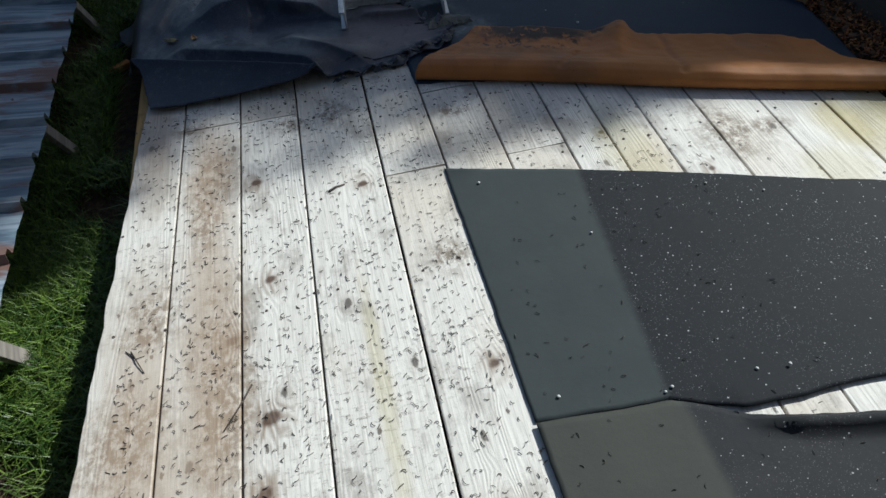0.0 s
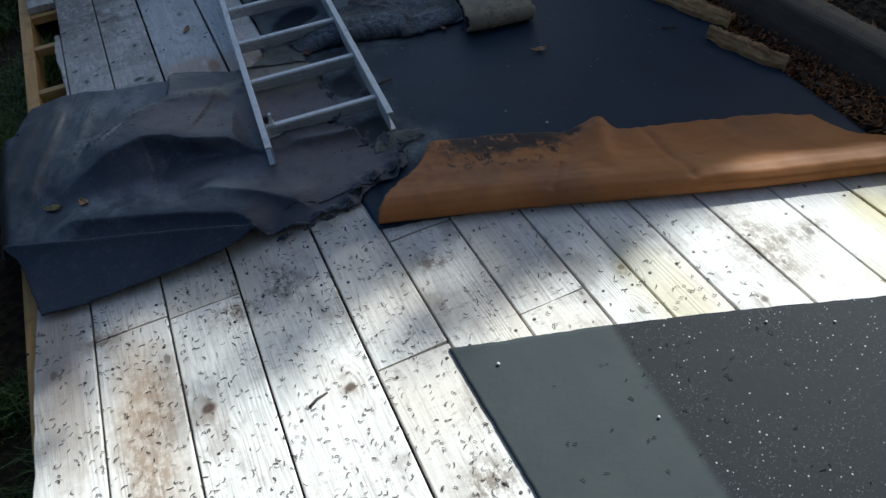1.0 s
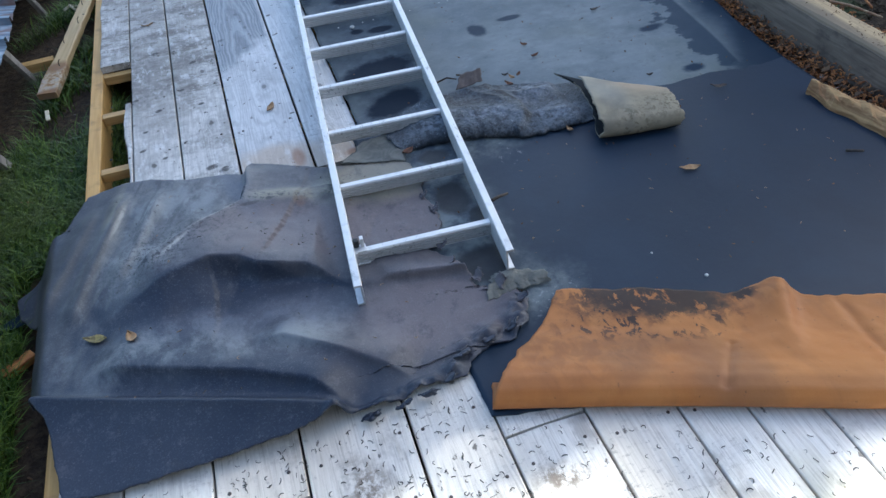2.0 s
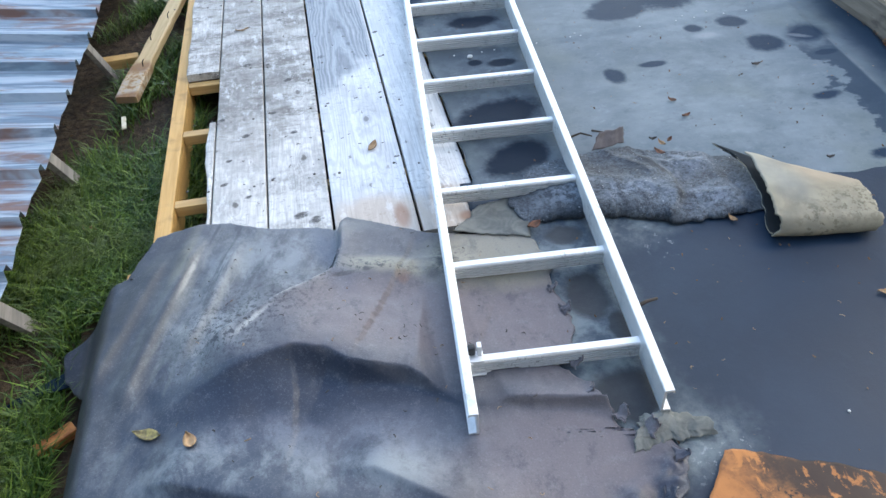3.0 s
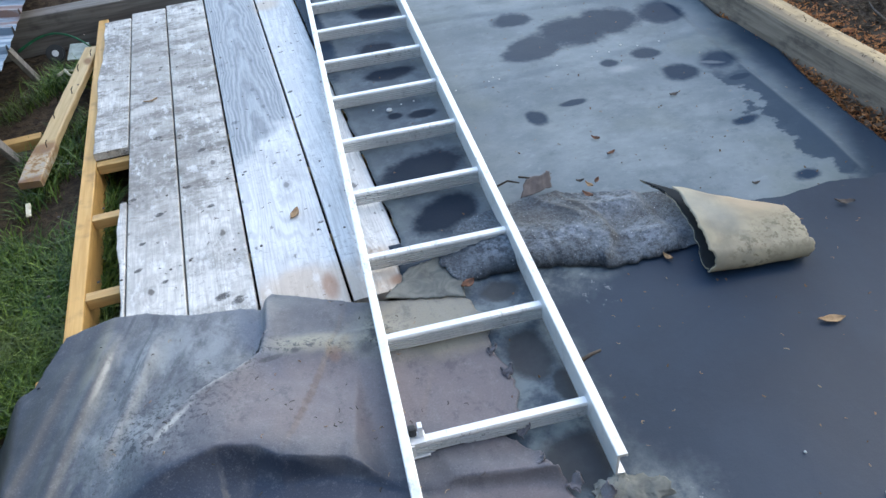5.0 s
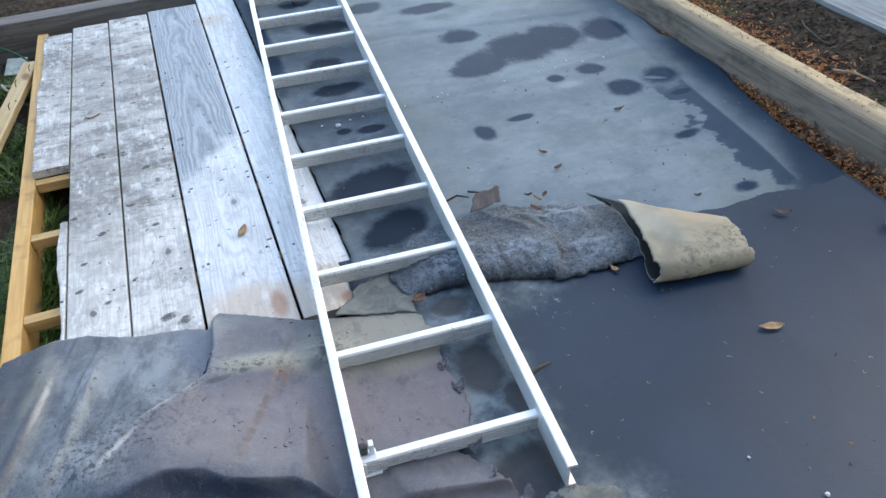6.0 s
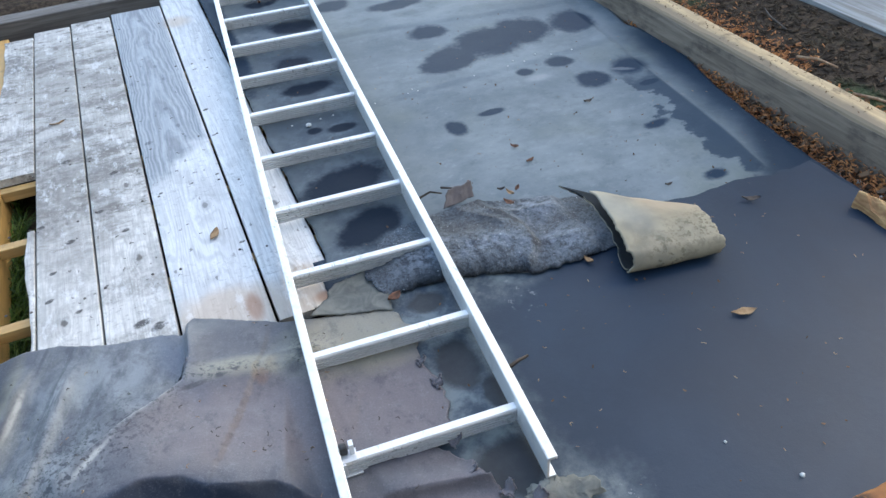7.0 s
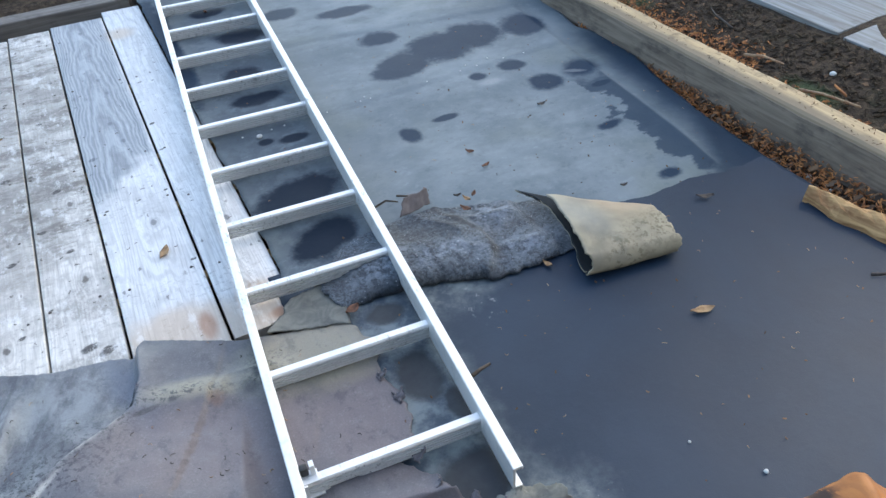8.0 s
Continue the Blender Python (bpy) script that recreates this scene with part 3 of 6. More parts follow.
    solid = k.most([k.blob(-0.535, -0.215, 0.020, 0.024, 0, 0.5, 0.8), k.blob(-0.513, -0.188, 0.014, 0.018, 0, 0.5, 0.8), k.blob(-0.69, -0.198, 0.010, 0.007, 0, 0.5, 0.8), k.blob(-0.745, -0.207, 0.022, 0.005, 0.2, 0.5, 0.8), k.blob(-0.655, -0.19, 0.008, 0.005, 0, 0.5, 0.8)])
    c = k.mix(k.math("MULTIPLY", solid, 0.7), c, (0.035, 0.035, 0.035))
    c = k.mix(k.math("MULTIPLY", k.blob(-0.61, -0.222, 0.016, 0.018, 0, 0.5, 0.8), 0.55), c, (0.17, 0.09, 0.05))
    spots = k.math("MULTIPLY", k.ramp(k.noise(k.place((1, 1, 1)), 85.0, 5.0, 0.75), 0.51, 0.58),
                   k.most([k.blob(-0.98, -0.30, 0.17, 0.12, 0.6, 0.7), k.blob(-0.83, -0.22, 0.13, 0.03, 0.62, 0.7), k.blob(-0.49, -0.2, 0.05, 0.06, 0, 0.6), k.blob(-0.70, -0.175, 0.12, 0.025, -0.2, 0.6)]))
    c = k.mix(k.math("MULTIPLY", spots, 0.85), c, (0.03, 0.032, 0.038))
    mott = k.noise(k.place((1, 1, 1)), 30.0, 9.0, 0.78)
    c = k.mix(k.math("MULTIPLY", k.ramp(mott, 0.52, 0.66), 0.16), c, (0.24, 0.24, 0.25))
    mott2 = k.noise(k.place((1.2, 0.9, 1)), 19.0, 9.0, 0.75)
    c = k.mix(k.math("MULTIPLY", k.ramp(mott2, 0.52, 0.66), 0.45), c, (0.035, 0.038, 0.048))
    sand = k.noise(k.place((1, 1, 1)), 240.0, 4.0, 0.8)
    c = k.mix(k.math("MULTIPLY", k.ramp(sand, 0.54, 0.68), 0.15), c, (0.33, 0.32, 0.33))
    c = k.mix(k.math("MULTIPLY", k.ramp(sand, 0.46, 0.34), 0.22), c, (0.025, 0.027, 0.035))
    flecks = k.ramp(k.noise(k.place((1, 1, 1)), 150.0, 3.0, 0.7), 0.62, 0.70)
    return k.mix(k.math("MULTIPLY", flecks, 0.14), c, (0.36, 0.36, 0.37))


def sand_side(x0, y0, slope):
    """A mask of 1 right of a line of the plan."""
    def mask(k):
        sep = k.node("ShaderNodeSeparateXYZ")
        k.link(k.node("ShaderNodeNewGeometry").outputs["Position"], sep.inputs[0])
        line = k.math("ADD", k.math("MULTIPLY", k.math("SUBTRACT", sep.outputs[1], y0), slope), x0)
        wave = k.math("MULTIPLY", k.math("SUBTRACT", k.noise(k.place(), 40.0, 3.0), 0.5), 0.012)
        return k.ramp(k.math("ADD", k.math("SUBTRACT", sep.outputs[0], line), wave), -0.014, 0.014)
    return mask


def crumple_extra(k, c):
    grains = k.ramp(k.noise(k.place(), 130.0, 4.0, 0.75), 0.42, 0.62)
    c = k.mix(k.math("MULTIPLY", grains, 0.75), c, (0.018, 0.022, 0.028))
    cloud = k.ramp(k.noise(k.place(), 48.0, 6.0, 0.75), 0.40, 0.6)
    pale = k.most([k.blob(0.14, -0.11, 0.07, 0.035, 0.1, 0.6), k.blob(0.25, -0.11, 0.13, 0.05, 0.1, 0.6), k.blob(0.22, 0.04, 0.09, 0.06, 0.3, 0.7), k.blob(0.02, -0.06, 0.12, 0.04, 0, 0.8), k.blob(-0.14, -0.02, 0.10, 0.05, 0.2, 0.7)])
    c = k.mix(k.math("MULTIPLY", pale, k.math("MULTIPLY", cloud, 0.65)), c, (0.29, 0.33, 0.39))
    brown = k.most([k.blob(0.20, -0.02, 0.07, 0.035, 0.2, 0.6), k.blob(0.05, 0.12, 0.06, 0.02, 0.5, 0.5), k.blob(0.0, 0.05, 0.08, 0.05, 0, 0.7)])
    # shade in two creases of the strip, drawn as dark lines
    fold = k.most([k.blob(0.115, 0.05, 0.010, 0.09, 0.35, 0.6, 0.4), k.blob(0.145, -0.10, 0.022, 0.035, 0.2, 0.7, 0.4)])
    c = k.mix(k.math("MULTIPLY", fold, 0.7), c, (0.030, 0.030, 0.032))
    return k.mix(k.math("MULTIPLY", brown, 0.18), c, (0.085, 0.068, 0.055))


NEAR_LINE, SAG_LINE = sand_side(-0.076, -2.37, 0.095), sand_side(-0.055, -2.42, 0.0)
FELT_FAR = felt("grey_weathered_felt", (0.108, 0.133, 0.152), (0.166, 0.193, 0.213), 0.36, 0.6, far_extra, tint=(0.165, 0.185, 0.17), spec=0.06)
FELT_DARK = felt("dark_felt", (0.011, 0.024, 0.046), (0.016, 0.032, 0.058), 0.42, 0.55, dark_extra, spec=0.30)
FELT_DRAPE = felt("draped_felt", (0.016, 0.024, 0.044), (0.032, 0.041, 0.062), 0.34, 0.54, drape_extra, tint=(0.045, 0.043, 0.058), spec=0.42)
FELT_SAND = felt("sanded_felt", (0.010, 0.012, 0.016), (0.015, 0.018, 0.022), 0.65, 0.8, lambda k, c: k.mix(NEAR_LINE(k), k.mix(k.noise(k.place(), 6.0, 4.0), (0.032, 0.040, 0.043), (0.052, 0.061, 0.062)), c),
                 grit=135.0, gritcol=(0.45, 0.46, 0.48), gritmask=NEAR_LINE, spec=0.2)
FELT_SAG = felt("sagging_felt", (0.020, 0.021, 0.025), (0.034, 0.034, 0.036), 0.65, 0.8, lambda k, c: k.mix(SAG_LINE(k), k.mix(k.noise(k.place(), 6.0, 4.0), (0.046, 0.049, 0.045), (0.070, 0.072, 0.062)), c),
                grit=150.0, gritcol=(0.42, 0.42, 0.43), gritmask=SAG_LINE, spec=0.2)
def olive_extra(k, c):
    c = k.mix(k.math("MULTIPLY", k.blob(0.52, -0.13, 0.10, 0.07, -0.4, 0.7), 0.6), c, (0.37, 0.27, 0.18))
    rot = k.math("MULTIPLY", k.ramp(k.noise(k.place(), 70.0, 4.0, 0.7), 0.50, 0.60), k.most([k.blob(0.53, -0.26, 0.10, 0.05, 0.1, 0.7), k.blob(0.40, -0.30, 0.05, 0.05, 0, 0.7)]))
    c = k.mix(k.math("MULTIPLY", rot, 0.7), c, (0.085, 0.07, 0.04))
    return k.mix(k.math("MULTIPLY", k.blob(0.37, -0.12, 0.05, 0.10, 0.3, 0.8), 0.5), c, (0.32, 0.31, 0.27))


FELT_OLIVE = felt("olive_felt", (0.21, 0.18, 0.125), (0.32, 0.275, 0.19), 0.55, 0.75, olive_extra, scale=9.0, tint=(0.13, 0.12, 0.10))
FELT_CRUMPLE = felt("crumpled_felt", (0.052, 0.063, 0.079), (0.135, 0.156, 0.182), 0.5, 0.7, crumple_extra, grit=190.0, gritcol=(0.62, 0.64, 0.65), scale=8.0, coarse=1.2)

# the curl's inside: dark face, blackened further for its own shadow
FELT_INNER_SHADED = felt("shaded_inner_felt", (0.010, 0.013, 0.016), (0.020, 0.024, 0.028), 0.7, 0.85, scale=9.0, spec=0.2)
FELT_GREY = felt("pale_torn_felt", (0.085, 0.088, 0.080), (0.18, 0.178, 0.155), 0.5, 0.7, scale=22.0)
FELT_TORN = felt("torn_felt", (0.085, 0.07, 0.07), (0.14, 0.115, 0.11), 0.5, 0.7, scale=9.0)


def brown_extra(k, c):
    runs = k.noise(k.place((1.0, 0.6, 1)), 32.0, 5.0, 0.65, 0.5)
    band = k.math("MULTIPLY", k.blob(0.085, -0.910, 0.20, 0.066, -0.36, 0.35, 0.6), k.ramp(runs, 0.38, 0.46))
    drops = k.math("MULTIPLY", k.blob(0.055, -0.965, 0.20, 0.070, -0.36, 0.4, 0.3), k.ramp(runs, 0.53, 0.58))
    tar = k.most([band, drops, k.math("MULTIPLY", k.blob(0.30, -0.985, 0.03, 0.022, 0, 0.4), k.ramp(runs, 0.42, 0.5))])
    fold = k.noise(k.place((7, 1.5, 1)), 1.6, 6.0, 0.65)
    c = k.mix(k.math("MULTIPLY", k.ramp(fold, 0.48, 0.66), 0.25), c, (0.22, 0.08, 0.025))
    spot = k.ramp(k.noise(k.place(), 60.0, 4.0, 0.7), 0.66, 0.72)
    c = k.mix(k.math("MULTIPLY", spot, 0.7), c, (0.07, 0.035, 0.02))
    # darker brown at the torn end and along the back
    dark_tint = k.most([k.blob(-0.12, -1.0, 0.20, 0.10, -0.37, 0.8, 0.4), k.blob(0.25, -0.96, 0.30, 0.05, -0.37, 0.8, 0.4)])
    c = k.mix(k.math("MULTIPLY", dark_tint, k.math("ADD", k.math("MULTIPLY", k.ramp(runs, 0.40, 0.58), 0.3), 0.2)), c, (0.16, 0.065, 0.025))
    return k.mix(k.math("MULTIPLY", tar, 0.93), c, (0.014, 0.011, 0.011))


FELT_BROWN = felt("brown_felt_underside", (0.40, 0.145, 0.034), (0.47, 0.19, 0.052), 0.5, 0.65, brown_extra, scale=4.0, tint=(0.23, 0.105, 0.045))

k = Mat("aluminium", 0.5, 0.75)
n = k.noise(k.place((60, 60, 60), False, True), 2.0, 4.0)
d = k.noise(k.place(), 30.0, 4.0)
c = k.mix(k.math("MULTIPLY", k.ramp(d, 0.5, 0.8), 0.6), (0.74, 0.74, 0.74), (0.44, 0.445, 0.45))
scuff = k.math("MULTIPLY", k.ramp(k.noise(k.place((1, 0.35, 1)), 90.0, 6.0, 0.75), 0.54, 0.64), k.ramp(k.noise(k.place(), 6.0, 3.0), 0.42, 0.62))
c = k.mix(k.math("MULTIPLY", scuff, 0.65), c, (0.24, 0.235, 0.23))
k.colour(c)
k.rough(k.math("ADD", k.math("MULTIPLY", n, 0.25), 0.42))
k.bump(n, 0.1, 0.0005)
ALU = k.m

k = Mat("black_plastic", 0.5)
k.colour((0.02, 0.02, 0.02))
PLASTIC = k.m

k = Mat("painted_sheet_metal", 0.5, 0.0)
n1 = k.noise(k.place((0.9, 11, 1)), 2.6, 6.0, 0.65, 0.5)
n2 = k.noise(k.place((1, 4, 1)), 2.4, 5.0, 0.65, 0.4)
n3 = k.noise(k.place((1.5, 14, 1)), 3.0, 4.0, 0.6)
c = k.mix(k.ramp(n1, 0.42, 0.58), (0.11, 0.155, 0.21), (0.30, 0.35, 0.41))
c = k.mix(k.math("MULTIPLY", k.ramp(n3, 0.52, 0.66), 0.7), c, (0.22, 0.30, 0.36))
c = k.mix(k.math("MULTIPLY", k.ramp(n2, 0.50, 0.62), 0.9), c, (0.15, 0.075, 0.05))
k.colour(c)
k.bump(n1, 0.2, 0.002)
SHEETMETAL = k.m


def plain(name, a, b, scale=20.0, rough=0.7):
    k = Mat(name, rough, spec=0.35)
    info = k.node("ShaderNodeObjectInfo")
    n = k.noise(k.place((1, 1, 1), True), scale, 4.0)
    k.colour(k.mix(k.ramp(n, 0.35, 0.65), a, b))
    k.bump(n, 0.3, 0.002)
    return k.m


LEAF_DRY = plain("dry_leaf", (0.42, 0.27, 0.14), (0.25, 0.145, 0.07), 60)
NEEDLE = plain("dark_needle", (0.05, 0.045, 0.04), (0.09, 0.075, 0.06), 60)
NEEDLE_TAN = plain("tan_needle", (0.38, 0.28, 0.17), (0.25, 0.14, 0.08), 60)
TWIG = plain("twig", (0.05, 0.04, 0.035), (0.09, 0.07, 0.055), 60)
STONE = plain("pale_pebble", (0.62, 0.62, 0.60), (0.5, 0.5, 0.48), 90)
NAIL = plain("rusty_nail", (0.05, 0.045, 0.045), (0.10, 0.07, 0.055), 200, 0.5)
BARK = plain("rotten_wood", (0.46, 0.29, 0.14), (0.20, 0.11, 0.055), 26)
LEAF_RED = plain("red_brown_leaf", (0.20, 0.085, 0.045), (0.10, 0.05, 0.03), 60)
LEAF_YELLOW = plain("yellow_leaf", (0.30, 0.25, 0.09), (0.12, 0.10, 0.06), 90)
LITTER = plain("leaf_litter", (0.16, 0.085, 0.04), (0.07, 0.045, 0.028), 40)
ROTTEN = timber("rotten_slab", (0.56, 0.34, 0.15), (0.24, 0.115, 0.05), 0.85)
CHIPS = plain("wood_chip", (0.52, 0.22, 0.07), (0.26, 0.095, 0.035), 35)
HOSE = plain("green_hose", (0.02, 0.13, 0.055), (0.03, 0.10, 0.05), 30, 0.4)
CARD = plain("pale_card", (0.50, 0.55, 0.50), (0.36, 0.40, 0.35), 40)
WHITE = plain("pale_splinter", (0.75, 0.70, 0.55), (0.6, 0.52, 0.36), 60)

k = Mat("grass_blade", 0.45, spec=0.4)
isl = k.node("ShaderNodeNewGeometry").outputs["Random Per Island"]
n = k.noise(k.place(), 3.0, 3.0)
c = k.mix(k.math("POWER", isl, 1.8), (0.020, 0.058, 0.008), (0.18, 0.265, 0.042))
c = k.mix(k.math("MULTIPLY", k.ramp(n, 0.5, 0.8), 0.6), c, (0.13, 0.14, 0.05))
k.colour(c)
GRASS = k.m

k = Mat("soil", 0.9, spec=0.2)
n1 = k.noise(k.place(), 2.0, 6.0, 0.65)
n2 = k.noise(k.place(), 35.0, 5.0, 0.7)
c = k.mix(k.ramp(n2, 0.35, 0.7), (0.035, 0.025, 0.018), (0.10, 0.07, 0.045))
c = k.mix(k.math("MULTIPLY", k.ramp(n1, 0.56, 0.7), 0.4), c, (0.05, 0.06, 0.025))
c = k.mix(k.math("MULTIPLY", k.most([k.blob(1.40, 0.03, 0.05, 0.10, 0, 0.6), k.blob(1.42, 1.0, 0.06, 0.12, 0, 0.6)]), 0.7), c, (0.07, 0.10, 0.045))
k.colour(c)
k.bump(n2, 0.8, 0.02)
SOIL = k.m

k = Mat("tree_leaf", 0.5, spec=0.3)
isl = k.node("ShaderNodeNewGeometry").outputs["Random Per Island"]
k.colour(k.mix(isl, (0.03, 0.06, 0.02), (0.07, 0.11, 0.035)))
CROWN = k.m


UNSEEN_DARK = plain("unseen_wall_paint", (0.028, 0.034, 0.045), (0.036, 0.043, 0.055), 3)

# ---- helpers of the place ----
def mesh_object(name, bm, material, parent=None, smooth=False):
    me = bpy.data.meshes.new(name)
    bm.to_mesh(me)
    bm.free()
    me.materials.append(material)
    if smooth:
        for p in me.polygons:
            p.use_smooth = True
    ob = new(name, me)
    if parent:
        ob.parent = parent
    return ob


def part(name, bm, material, parent, label="", smooth=False):
    ob = mesh_object(name, bm, material, parent, smooth)
    return tagged(ob, label)


def empty(name, m=None):
    ob = new(name)
    ob.empty_display_size = 0.1
    if m:
        ob.matrix_world = m
    return ob


def add_box(bm, lo, hi, bevel=0.0):
    """A box between two corners, with its edges rounded."""
    m = Matrix.Translation((Vector(lo) + Vector(hi)) / 2) @ Matrix.Diagonal((*(Vector(hi) - Vector(lo)), 1))
    got = bmesh.ops.create_cube(bm, size=1.0, matrix=m)
    if bevel:
        edges = list({e for v in got["verts"] for e in v.link_edges})
        bmesh.ops.bevel(bm, geom=edges, offset=bevel, segments=2, profile=0.6, affect="EDGES")
    return bm


def box(lo, hi, bevel=0.0):
    return add_box(bmesh.new(), lo, hi, bevel)


def grid_mesh(name, pts, material, thick=0.0, parent=None, smooth=True, under=None):
    """A mesh of a grid of points (n, m, 3); thick: it gets an underside and a rim."""
    n, m = pts.shape[:2]
    verts = pts.reshape(-1, 3)
    idx = np.arange(n * m).reshape(n, m)
    quads = np.stack([idx[:-1, :-1], idx[1:, :-1], idx[1:, 1:], idx[:-1, 1:]], -1).reshape(-1, 4)
    faces = quads.tolist()
    if thick:
        du, dv = np.gradient(pts, axis=0), np.gradient(pts, axis=1)
        nor = np.cross(du, dv)
        nor /= np.linalg.norm(nor, axis=-1, keepdims=True) + 1e-9
        low = (pts - nor * thick).reshape(-1, 3)
        verts = np.concatenate([verts, low])
        faces += (quads[:, ::-1] + n * m).tolist()
        rim = np.concatenate([idx[:, 0], idx[-1, 1:], idx[-2::-1, -1], idx[0, -2:0:-1]])
        nxt = np.roll(rim, -1)
        faces += np.stack([nxt, rim, rim + n * m, nxt + n * m], -1).tolist()
    me = bpy.data.meshes.new(name)
    me.from_pydata(verts.tolist(), [], faces)
    me.materials.append(material)
    me.polygons.foreach_set("use_smooth", [smooth] * len(faces))
    if under:
        me.materials.append(under)
        me.polygons.foreach_set("material_index", [int(len(quads) <= i < 2 * len(quads)) for i in range(len(faces))])
    me.validate()
    me.update()
    ob = new(name, me)
    if parent:
        ob.parent = parent
    return ob


def resample(line, n):
    p = np.array(line, float)
    s = np.r_[0, np.cumsum(np.linalg.norm(np.diff(p, axis=0), axis=1))]
    t = np.linspace(0, s[-1], n)
    return np.stack([np.interp(t, s, p[:, i]) for i in range(p.shape[1])], -1)


def ragged(line, amount, freq, seed):
    """Shifts a line to its sides by noise, its ends less."""
    p = line.copy()
    t = np.gradient(p, axis=0)
    t /= np.linalg.norm(t, axis=1, keepdims=True) + 1e-9
    side = np.stack([-t[:, 1], t[:, 0]], -1)
    off = np.array([noise.noise((x * freq, y * freq, seed)) + 0.6 * noise.noise((x * freq * 3.1, y * freq * 3.1, seed + 5)) for x, y in p])
    ease = np.minimum(1, np.minimum(np.arange(len(p)), np.arange(len(p))[::-1]) / 6)
    return p + side * (off * amount * ease)[:, None]


def coons(front, back, left, right, nu, nv, rag=0.0, freq=14.0, seed=1.0):
    """A patch of plan points between four lines: front and back go left to right, left and right go front to back."""
    f, b = (ragged(resample(line, nu), rag, freq, seed + i) for i, line in enumerate((front, back)))
    le, ri = (ragged(resample(line, nv), rag, freq, seed + 2 + i) for i, line in enumerate((left, right)))
    u, v = np.linspace(0, 1, nu)[:, None, None], np.linspace(0, 1, nv)[None, :, None]
    return ((1 - v) * f[:, None] + v * b[:, None] + (1 - u) * le[None] + u * ri[None]
            - ((1 - u) * (1 - v) * f[0] + u * (1 - v) * f[-1] + (1 - u) * v * b[0] + u * v * b[-1]))


def fbm(x, y, freq, seed, octaves=3):
    out = np.zeros_like(x)
    for i in range(x.shape[0]):
        for j in range(x.shape[1]):
            a, f, s = 1.0, freq, 0.0
            for _ in range(octaves):
                s += a * noise.noise((x[i, j] * f, y[i, j] * f, seed))
                a, f = a * 0.5, f * 2.1
            out[i, j] = s
    return out


def step(t):
    t = np.clip(t, 0, 1)
    return t * t * (3 - 2 * t)


def ridge(x, y, line, height, near, far, taper=0.25, sharp=2.0):
    """Height of a fold along a line; near and far: how wide its two flanks are (right and left of the line's way)."""
    p = np.array(line, float)
    seg = np.linalg.norm(np.diff(p, axis=0), axis=1)
    total, out, run = seg.sum(), np.zeros_like(x), 0.0
    best = np.full_like(x, 9.0)
    for a, b, length in zip(p[:-1], p[1:], seg):
        d = (b - a) / length
        t = np.clip((x - a[0]) * d[0] + (y - a[1]) * d[1], 0, length)
        px, py = x - a[0] - t * d[0], y - a[1] - t * d[1]
        dist = np.hypot(px, py)
        side = d[0] * py - d[1] * px
        along = (run + t) / total
        ends = step(along / taper) * step((1 - along) / taper) if taper else 1.0
        w = np.where(side > 0, far, near)
        h = height * np.exp(-((dist / w) ** np.where(side > 0, 2.0, sharp))) * ends
        take = dist < best
        out, best = np.where(take, h, out), np.where(take, dist, best)
        run += length
    return out


# ---- the ground ----
def ground_height(x, y):
    left = -0.16 + 0.03 * math.sin(x * 3.1 + 1) * math.cos(y * 2.3)
    bank = 0.045 if x < 1.34 else 0.045 + min(0.08, (x - 1.34) * 0.15)
    t = max(0.0, min(1.0, (x - 1.0) / 0.1))
    ditch = -0.035
    right = ditch if x < 1.22 else (bank + 0.015)
    z = left * (1 - t) + right * t
    if y > 2.25:
        u = max(0.0, min(1.0, (y - 2.25) / 0.25))
        z = z * (1 - u) + (0.0 if x < 1.0 else z) * u
    n = noise.noise((x * 2.0, y * 2.0, 3.0)) * 0.02 + noise.noise((x * 9, y * 9, 1.0)) * 0.008
    return z + (n if abs(x) < 40 else 0)


def ground_lines(lo, hi, fine):
    far = [-400, -120, -40, -15, -7]
    return sorted(set(far + [-v for v in far] + [round(v, 3) for v in np.arange(lo, hi, fine)]))


gx, gy = ground_lines(-3.6, 4.6, 0.06), ground_lines(-5.0, 5.0, 0.08)
pts = np.array([[(x, y, ground_height(x, y)) for y in gy] for x in gx])
tagged(grid_mesh("ground", pts, SOIL), "dark soil and thin grass round the platform", "ground", kind="structure")


# unseen wall, added behind the camera so that surfaces facing it stay dark
tagged(mesh_object("wall_south", box((-14, -7.2, -0.3), (14, -7.0, 9.0), 0.02), UNSEEN_DARK), "unseen dark wall, added to dim reflections from behind the camera", "wall", kind="structure")

# ---- the timber platform ----
deck = tagged(empty("wooden_deck"), "weathered plank platform on a new timber frame", "deck", kind="structure")
COLS = [-1.114, -0.936, -0.754, -0.529, -0.356, -0.175, 0.005, 0.136, 0.273, 0.441, 0.628, 0.803]
LEAN = [0.031, 0.029, 0.027, 0.018] + [0.0] * 8   # how the joints turn towards the grass on the near side


